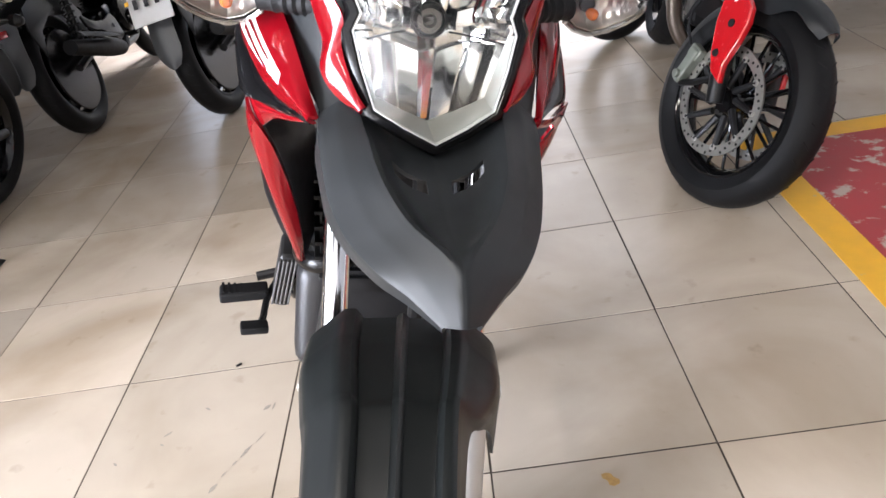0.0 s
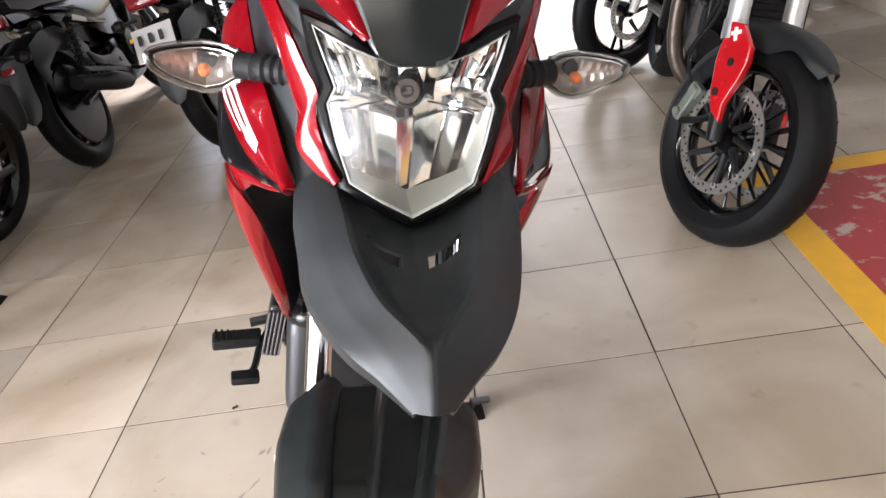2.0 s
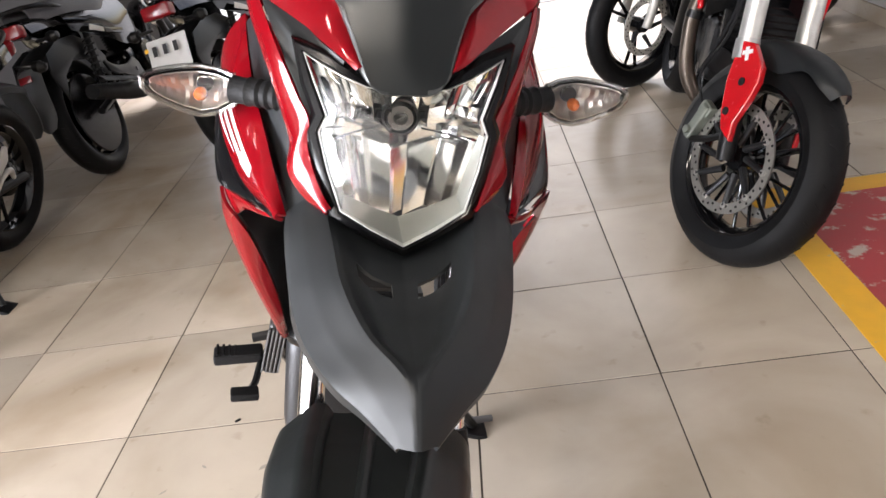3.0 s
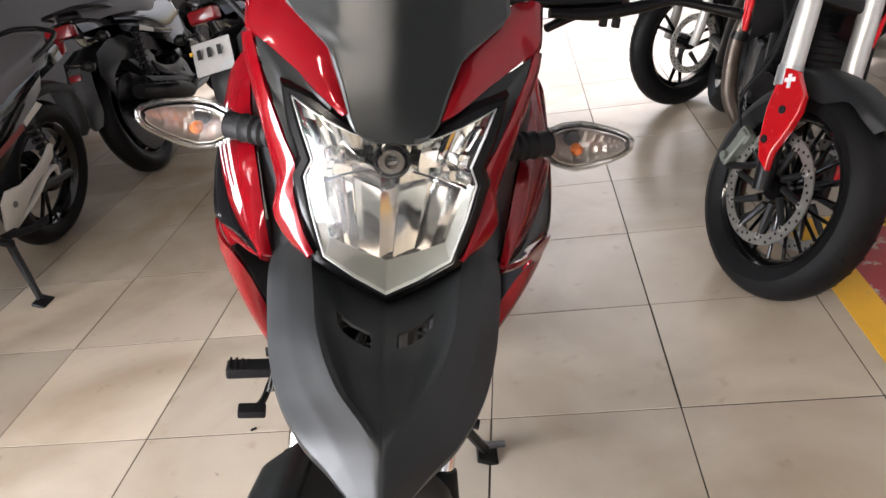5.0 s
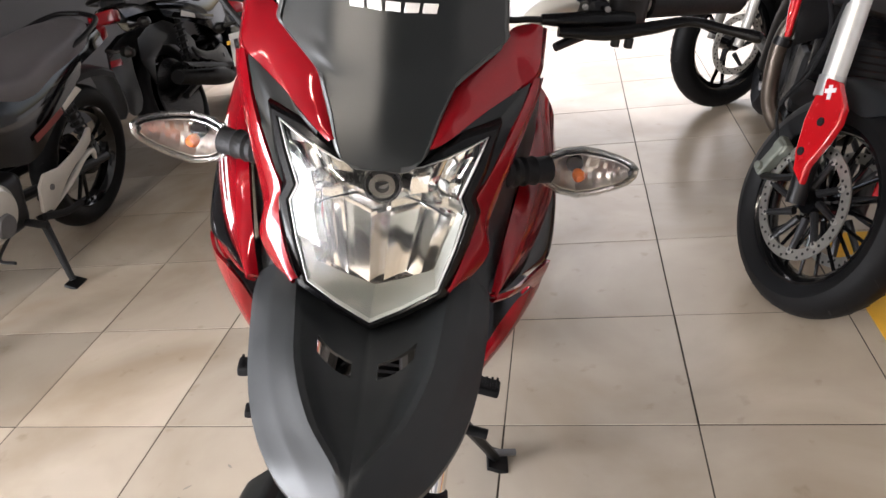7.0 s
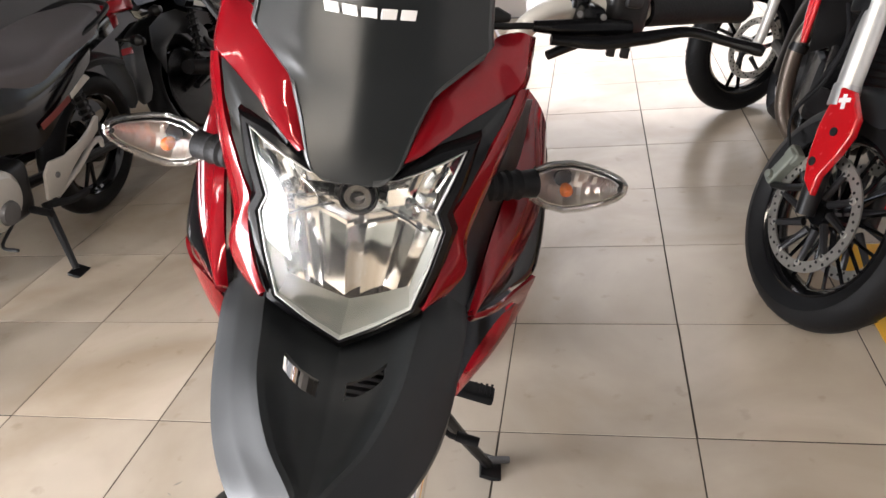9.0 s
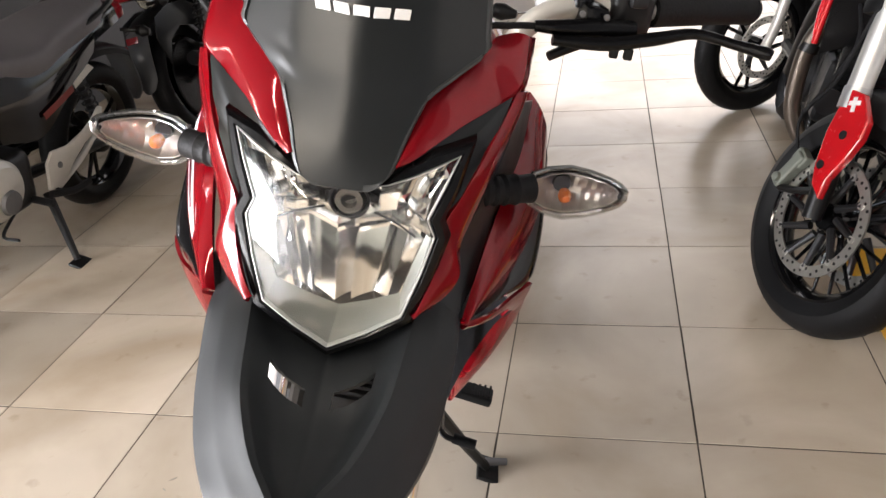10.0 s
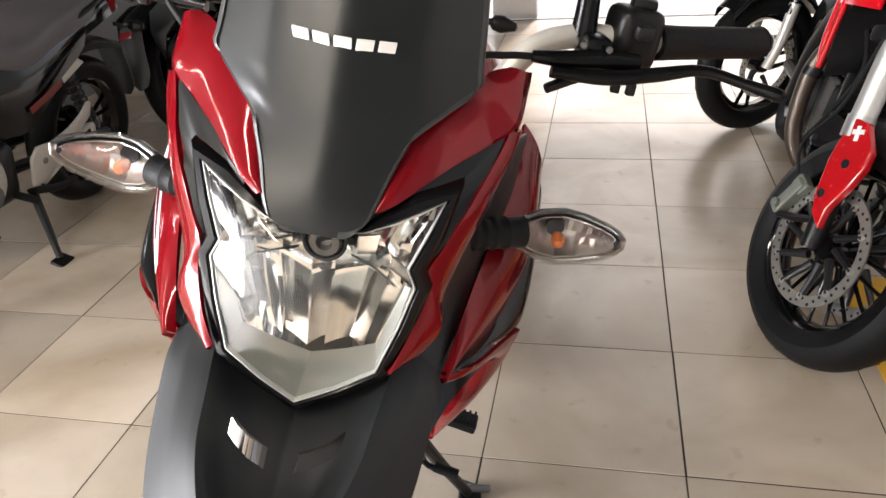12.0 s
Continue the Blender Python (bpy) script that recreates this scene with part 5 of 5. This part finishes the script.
    stand = fitted("side_stand", tube([(0.13, 0.80, 0.32), (0.22, 0.84, 0.22), (0.28, 0.86, 0.135)], 0.012, 10, 10), BLACK, bike)
    fitted("stand_foot", block(0.05, 0.06, 0.010, pose(0.285, 0.86, 0.128, 0, 13, 0), 0.003), BLACK, stand)
    for ob in made:
        ob.data.transform(body)
    part("lower_yoke", block(0.27, 0.06, 0.04, pose(0, 0.12, 0.80, -14), 0.012), BLACK, bike)
    return bike


def street_bike(name, m, label, paint, stripe, cased=0.0, plated=False):
    """A dark commuter motorcycle about 2 m long; local y runs from its front wheel to its tail."""
    bike = thing(name, m, label, "motorcycle", "parked motorcycles")
    hub, tail = (0.0, 0.0, 0.30), (0.0, 1.31, 0.30)
    cast, leg = (BEZELBLACK, DARKSTEEL) if cased else (DARKSTEEL, PALE)
    front = cast_wheel(bike, "front_wheel", hub, 0.30, 0.095, 3, True)
    rear = cast_wheel(bike, "rear_wheel", tail, 0.30, 0.11, 3, True)
    drilled_disc(front, hub, 0.062, 0.105, 0.135, 5, PALE)
    part("brake_drum", lathe([(0.03, 0), (0.03, 0.075 + cased), (0.052, 0.07 + cased), (0.066, 0.05), (0.068, 0)], 32, pose(*tail)), BEZELBLACK, rear, "dark brake drum")
    part("sprocket", lathe([(-0.062, 0.0), (-0.062, 0.085 + cased), (-0.056, 0.09 + cased), (-0.050, 0.085 + cased), (-0.050, 0)], 36, pose(*tail)), BEZELBLACK, rear)
    for s in SIDES:
        fork = part("fork_tube", tube([(s * 0.085, 0.05, 0.52), (s * 0.085, 0.24, 0.95)], 0.0155, 3, 16), CHROME, bike, "chrome fork tube")
        part("fork_slider", tube([(s * 0.085, -0.02, 0.30), (s * 0.085, 0.03, 0.40), (s * 0.085, 0.075, 0.56)], [0.02, 0.022, 0.023], 8, 16), leg, fork, "cast fork slider")
        part("swingarm", tube([(s * 0.09, 0.78, 0.36), (s * 0.10, 1.05, 0.33), (s * 0.10, 1.34, 0.30)], [0.022, 0.020, 0.018], 8, 10), BLACK, bike)
        shock = part("shock", tube([(s * 0.115, 1.22, 0.36), (s * 0.115, 1.10, 0.66)], [0.016, 0.016], 4, 12), BLACK, bike)
        coils = [(s * 0.115 + 0.026 * math.cos(q * 0.9), 1.215 - 0.10 * q / 54 + 0.026 * math.sin(q * 0.9) * 0.9, 0.40 + 0.22 * q / 54 + 0.008 * math.sin(q * 0.9)) for q in range(55)]
        part("coil_spring", tube(coils, 0.0045, 160, 6), DARKSTEEL, shock, "dark coil spring")
        # pale cast bracket of the passenger peg
        brk = [(0.800, 0.30), (0.812, 0.398), (0.848, 0.432), (0.945, 0.419), (1.043, 0.437), (1.109, 0.462), (1.160, 0.497), (1.176, 0.490), (1.160, 0.440), (1.091, 0.404), (1.040, 0.392), (0.960, 0.352), (0.878, 0.288)]
        bracket = part("peg_bracket", prism(brk, 0.014, Matrix.Translation((s * 0.155 - 0.007, 0, 0)) @ YZ, 0.005), PALE if s > 0 and not cased else BLACK, bike, "pale cast foot peg bracket")
        part("bracket_strut", tube([(s * 0.150, 0.862, 0.287), (s * 0.150, 1.010, 0.338), (s * 0.150, 1.105, 0.388), (s * 0.150, 1.170, 0.396), (s * 0.148, 1.186, 0.357)], [0.010, 0.012, 0.011, 0.012, 0.008], 14, 10), PALE if s > 0 and not cased else BLACK, bracket, "pale cast strut")
        part("bracket_bolt", lathe([(0, 0), (0, 0.012), (0.005, 0.011), (0.006, 0.005), (0.003, 0)], 16, pose(s * 0.162, 0.872, 0.372) @ Matrix.Diagonal((s, 1, 1, 1))), DULLMETAL, bracket)
        part("passenger_peg", tube([(s * 0.16, 0.80, 0.285), (s * 0.185, 0.90, 0.262), (s * 0.19, 0.98, 0.262)], 0.014, 6, 10), RUBBER, bracket, "folded rubber peg")
        part("foot_peg", tube([(s * 0.13, 0.74, 0.29), (s * 0.21, 0.74, 0.285)], 0.014, 4, 12), RUBBER, bike)
        side = [[(s * 0.11, 0.62, 0.74), (s * 0.15, 0.62, 0.66), (s * 0.15, 0.64, 0.54)], [(s * 0.13, 0.82, 0.73), (s * 0.165, 0.82, 0.64), (s * 0.16, 0.82, 0.50)], [(s * 0.13, 1.02, 0.74), (s * 0.155, 1.02, 0.68), (s * 0.15, 1.0, 0.58)], [(s * 0.10, 1.26, 0.78), (s * 0.12, 1.26, 0.74), (s * 0.12, 1.24, 0.68)]]
        panel = part("side_panel", loft(side, 16, 10, 0.005), GLOSSBLACK, bike, "gloss black side panel")
        part("side_stripe", band(flip([(0.175, 0.828, 0.584), (0.174, 0.92, 0.606), (0.170, 1.01, 0.629)], s), flip([(0.175, 0.836, 0.560), (0.174, 0.928, 0.582), (0.170, 1.018, 0.605)], s), 12, 3, 0.001, (s, 0, 0), 0.002), stripe, panel, "red stripe decal")
        part("stripe_end", band(flip([(0.170, 1.020, 0.631), (0.165, 1.13, 0.672)], s), flip([(0.170, 1.028, 0.610), (0.165, 1.16, 0.650)], s), 6, 3, 0.001, (s, 0, 0), 0.002), PALE, panel, "white decal")
        part("rear_indicator", merged(tube([(s * 0.08, 1.50, 0.70), (s * 0.15, 1.52, 0.70)], 0.008, 3, 8), lathe([(0.14, 0), (0.145, 0.02), (0.17, 0.026), (0.195, 0.015), (0.2, 0)], 16, pose(0, 1.52, 0.70) @ Matrix.Diagonal((s, 1, 1, 1)))), BLACK, bike, "black rear indicator")
        part("grab_rail", tube([(s * 0.12, 1.20, 0.79), (s * 0.125, 1.32, 0.82), (s * 0.09, 1.46, 0.845), (0, 1.50, 0.85)], 0.010, 18, 10), BLACK, bike, "dark grab rail")
    # engine
    engine = part("crankcase", block(0.24, 0.36, 0.22, pose(0, 0.62, 0.36), 0.05, 4), cast, bike, "dark cast engine crankcase")
    part("cylinder", block(0.12, 0.11, 0.18, pose(0, 0.50, 0.52, -14), 0.01), cast, engine, "finned cylinder", 30)
    for k in range(9):
        part("cooling_fin", block(0.16, 0.15, 0.006, pose(0, 0.50, 0.45 + 0.015 * k, -14), 0.001), cast, engine, "", 30)
    for s in SIDES:
        part("engine_cover", lathe([(0.10, 0), (0.10, 0.11), (0.135, 0.105), (0.155, 0.085), (0.16, 0.04), (0.165, 0)], 32, pose(0, 0.60, 0.385) @ Matrix.Diagonal((s, 1.02, 1.0, 1))), PALE if s > 0 and not cased else cast, engine, "cast engine side cover")
        part("cover_boss", lathe([(0.16, 0), (0.16, 0.045), (0.175, 0.04), (0.178, 0)], 24, pose(0, 0.60, 0.35) @ Matrix.Diagonal((s, 1, 1, 1))), cast if cased else DULLMETAL, engine)
    part("down_tube", tube([(0, 0.28, 0.86), (0, 0.36, 0.58), (0, 0.44, 0.32)], 0.018, 8, 10), BLACK, bike)
    part("header_pipe", tube([(0, 0.44, 0.56), (-0.04, 0.36, 0.50), (-0.08, 0.38, 0.36), (-0.12, 0.55, 0.25), (-0.14, 0.85, 0.25)], 0.018, 24, 12), DARKSTEEL, bike)
    muffler = part("muffler", tube([(-0.14, 0.85, 0.25), (-0.165, 0.95, 0.27), (-0.175, 1.10, 0.31), (-0.19, 1.50, 0.42)], [0.020, 0.040, 0.046, 0.034], 20, 20), RUBBER, bike, "black muffler with a dark shield")
    part("heat_shield", band([(-0.245, 1.05, 0.33), (-0.25, 1.25, 0.385), (-0.252, 1.45, 0.44)], [(-0.205, 1.05, 0.368), (-0.21, 1.25, 0.422), (-0.212, 1.45, 0.478)], 10, 5, 0.008, (-1, 0, 0.5), 0.002), RUBBER, muffler, "dark heat shield")
    # tank, seat, tail
    rows = [[(-hw * 0.8, y, zb), (-hw, y, zb + 0.07), (-hw * 0.6, y, zt - 0.015), (0, y, zt), (hw * 0.6, y, zt - 0.015), (hw, y, zb + 0.07), (hw * 0.8, y, zb)] for y, hw, zt, zb in ((0.26, 0.08, 0.92, 0.80), (0.34, 0.15, 0.98, 0.76), (0.48, 0.165, 1.0, 0.74), (0.62, 0.13, 0.92, 0.74), (0.68, 0.09, 0.84, 0.74))]
    part("fuel_tank", loft(rows, 22, 24, 0.004), paint, bike, "dark painted fuel tank")
    rows = [[(-hw, y, zt - 0.085), (-hw, y, zt - 0.05), (-hw * 0.85, y, zt - 0.010), (0, y, zt), (hw * 0.85, y, zt - 0.010), (hw, y, zt - 0.05), (hw, y, zt - 0.085)] for y, hw, zt in ((0.64, 0.08, 0.86), (0.74, 0.12, 0.80), (0.90, 0.15, 0.79), (1.05, 0.14, 0.82), (1.25, 0.125, 0.845), (1.42, 0.07, 0.85))]
    part("seat", loft(rows, 26, 24, 0.01), SEATCLOTH, bike, "grey-black vinyl seat")
    rows = [[(-hw, y, z - 0.06), (-hw * 0.7, y, z), (0, y, z + 0.01), (hw * 0.7, y, z), (hw, y, z - 0.06)] for y, hw, z in ((1.15, 0.13, 0.76), (1.35, 0.11, 0.79), (1.50, 0.08, 0.80))]
    part("tail_cowl", loft(rows, 14, 14, 0.004), GLOSSBLACK, bike, "gloss black tail cowl")
    part("tail_lamp", block(0.14, 0.06, 0.06, pose(0, 1.535, 0.765, 12), 0.018, 3), REDLENS, bike, "red tail lamp")
    guard = [[(-0.07, y, z - 0.03), (-0.06, y, z), (0, y, z + 0.012), (0.06, y, z), (0.07, y, z - 0.03)] for y, z in ((1.05, 0.56), (1.18, 0.64), (1.32, 0.66), (1.46, 0.64), (1.56, 0.60))]
    part("rear_mudguard", loft(guard, 18, 12, 0.004), BLACK, bike, "black rear mudguard")
    if cased:
        for s in SIDES:
            hug = [(0.98, 0.50), (1.06, 0.60), (1.20, 0.66), (1.36, 0.67), (1.50, 0.64), (1.55, 0.55), (1.52, 0.42), (1.44, 0.52), (1.31, 0.56), (1.18, 0.53), (1.09, 0.44), (1.02, 0.40)]
            part("chain_guard", prism(hug, 0.008, Matrix.Translation((s * 0.085 - 0.004, 0, 0)) @ YZ, 0.003), BLACK, bike, "black guard over the rear tyre")
    flap = part("mud_flap", loft([[(-0.055, 1.55, 0.61), (0, 1.565, 0.61), (0.055, 1.55, 0.61)], [(-0.060, 1.61, 0.50), (0, 1.63, 0.50), (0.060, 1.61, 0.50)], [(-0.058, 1.64, 0.40), (0, 1.66, 0.39), (0.058, 1.64, 0.40)], [(-0.030, 1.65, 0.345), (0, 1.67, 0.335), (0.030, 1.65, 0.345)]], 14, 9, 0.005), FLAPGREY, bike, "grey plastic mud flap")
    part("rear_reflector", block(0.06, 0.008, 0.03, pose(0, 1.612, 0.575, 20), 0.003), REDLENS, flap, "red reflector")
    if plated:
        plate = part("number_plate", block(0.19, 0.004, 0.14, pose(-0.03, 1.660, 0.607, 24), 0.004), PLATE, bike, "grey-white number plate", 30)
        for k in range(3):
            part("plate_bar", block(0.020, 0.002, 0.042, pose(-0.080 + 0.05 * k, 1.675, 0.630, 24), 0.0005), DARKSTEEL, plate, "", 0)
        for k in range(4):
            part("plate_bar", block(0.018, 0.002, 0.042, pose(-0.093 + 0.042 * k, 1.6535, 0.576, 24), 0.0005), DARKSTEEL, plate, "", 0)
        part("plate_tag", block(0.018, 0.002, 0.016, pose(0.052, 1.6785, 0.642, 24), 0.0005), YELLOWPART, plate, "yellow tag", 0)
    # front
    rows = [[(-0.06, y, z - 0.04), (-0.05, y, z), (0, y, z + 0.01), (0.05, y, z), (0.06, y, z - 0.04)] for y, z in ((0.27, 0.46), (0.18, 0.58), (0.05, 0.635), (-0.10, 0.62), (-0.20, 0.55))]
    part("front_mudguard", loft(rows, 18, 12, 0.004), paint, bike, "dark front mudguard")
    part("headlight", lathe([(-0.06, 0), (-0.05, 0.06), (0.0, 0.085), (0.035, 0.09), (0.045, 0.085), (0.05, 0)], 28, pose(0, 0.06, 0.90, 0, 0, -90)), GLOSSBLACK, bike)
    bar = part("handlebar", tube([(-0.37, 0.36, 1.03), (-0.22, 0.29, 1.05), (-0.08, 0.25, 0.99), (0.08, 0.25, 0.99), (0.22, 0.29, 1.05), (0.37, 0.36, 1.03)], 0.011, 36, 12), DARKSTEEL, bike, "dark handlebar")
    for s in SIDES:
        part("grip", tube([(s * 0.27, 0.313, 1.043), (s * 0.38, 0.365, 1.03)], 0.016, 4, 14), RUBBER, bar)
        part("lever", tube([(s * 0.20, 0.24, 1.04), (s * 0.28, 0.26, 1.03), (s * 0.38, 0.31, 1.02)], [0.009, 0.006, 0.007], 12, 8), STEEL, bar)
        part("mirror_stem", tube([(s * 0.20, 0.28, 1.05), (s * 0.22, 0.27, 1.14), (s * 0.27, 0.28, 1.20)], 0.005, 10, 8), BLACK, bar)
        part("mirror", lathe([(-0.018, 0), (-0.012, 0.045), (0.004, 0.05), (0.006, 0)], 24, pose(s * 0.29, 0.29, 1.23, 0, 0, 90) @ Matrix.Diagonal((1, 1.4, 0.8, 1))), BLACK, bar, "black mirror")
        part("front_indicator", lathe([(0.10, 0), (0.10, 0.009), (0.14, 0.009), (0.145, 0.022), (0.17, 0.026), (0.2, 0.012), (0.203, 0)], 16, pose(0, 0.12, 0.84) @ Matrix.Diagonal((s, 1, 1, 1))), PALE, bike, "clear front indicator")
    stand = part("side_stand", tube([(0.12, 0.83, 0.27), (0.19, 0.785, 0.165), (0.262, 0.735, 0.065)], [0.017, 0.015, 0.012], 10, 10), BLACK, bike, "black side stand, folded out")
    part("stand_foot", block(0.05, 0.07, 0.012, pose(0.270, 0.735, 0.055, 0, 12, 0), 0.003), BLACK, stand)
    part("gear_lever", tube([(0.15, 0.62, 0.30), (0.165, 0.53, 0.26), (0.23, 0.52, 0.26)], 0.006, 10, 8), BLACK, bike)
    return bike


red_tourer()
DARKPAINT = material("black_gloss_paint", (0.010, 0.010, 0.012), 0.2, spread=0.1, scale=40.0, bump=0.0, coat=0.8)
STRIPE = material("dull_red_decal", (0.17, 0.02, 0.016), 0.4, spread=0.05, bump=0.0)
street_bike("motorcycle", leaned(0.430, 2.652, -59, 3), "black street motorcycle with pale fork parked at the open shopfront", GLOSSBLACK, STRIPE)
street_bike("motorcycle", leaned(-2.37, 0.48, 0, 10), "black street motorcycle with red stripe, leaning on its side stand", DARKPAINT, STRIPE)
street_bike("motorcycle", leaned(-2.266, 3.859, 182, 10), "black street motorcycle with grey mud flap, seen from its tail", DARKPAINT, GLOSSBLACK, 0.11)
street_bike("motorcycle", leaned(-1.36, 3.80, 174, 10), "black street motorcycle carrying a number plate under its tail", DARKPAINT, GLOSSBLACK, 0.11, True)

# ---------------------------------------------------------------- floor tiles
def tile_mesh(name):
    bm = block(T - 0.0042, T - 0.0042, 0.010, pose(0, 0, -0.005), 0.0003, 1)
    me = bpy.data.meshes.new(name)
    bm.to_mesh(me)
    bm.free()
    me.materials.append(TILE)
    return me


TILE_MESH = tile_mesh("tile")
rnd = random.Random(9)
rest = []
for i in range(-14, 4):
    for j in range(-10, 11):
        x, y = (i + 0.5) * T, (j + 0.5) * T
        if -9 <= i <= 3 and -3 <= j <= 9:
            ob = new("tile", TILE_MESH)
            ob.parent = floor
            ob.matrix_basis = pose(x + rnd.uniform(-0.0006, 0.0006), y + rnd.uniform(-0.0006, 0.0006), rnd.uniform(-0.0006, 0.0), rnd.uniform(-0.08, 0.08), rnd.uniform(-0.08, 0.08), rnd.choice((0, 90, 180, 270)))
        else:
            rest.append((x, y))
verts, faces = [], []
for x, y in rest:
    h = (T - 0.0042) / 2
    n = len(verts)
    verts += [(x - h, y - h, 0), (x + h, y - h, 0), (x + h, y + h, 0), (x - h, y + h, 0)]
    faces.append((n, n + 1, n + 2, n + 3))
me = bpy.data.meshes.new("far_tiles")
me.from_pydata(verts, [], faces)
me.materials.append(TILE)
far_tiles = new("far_tiles", me)
far_tiles.parent = floor
tagged(far_tiles, kind="stuff")
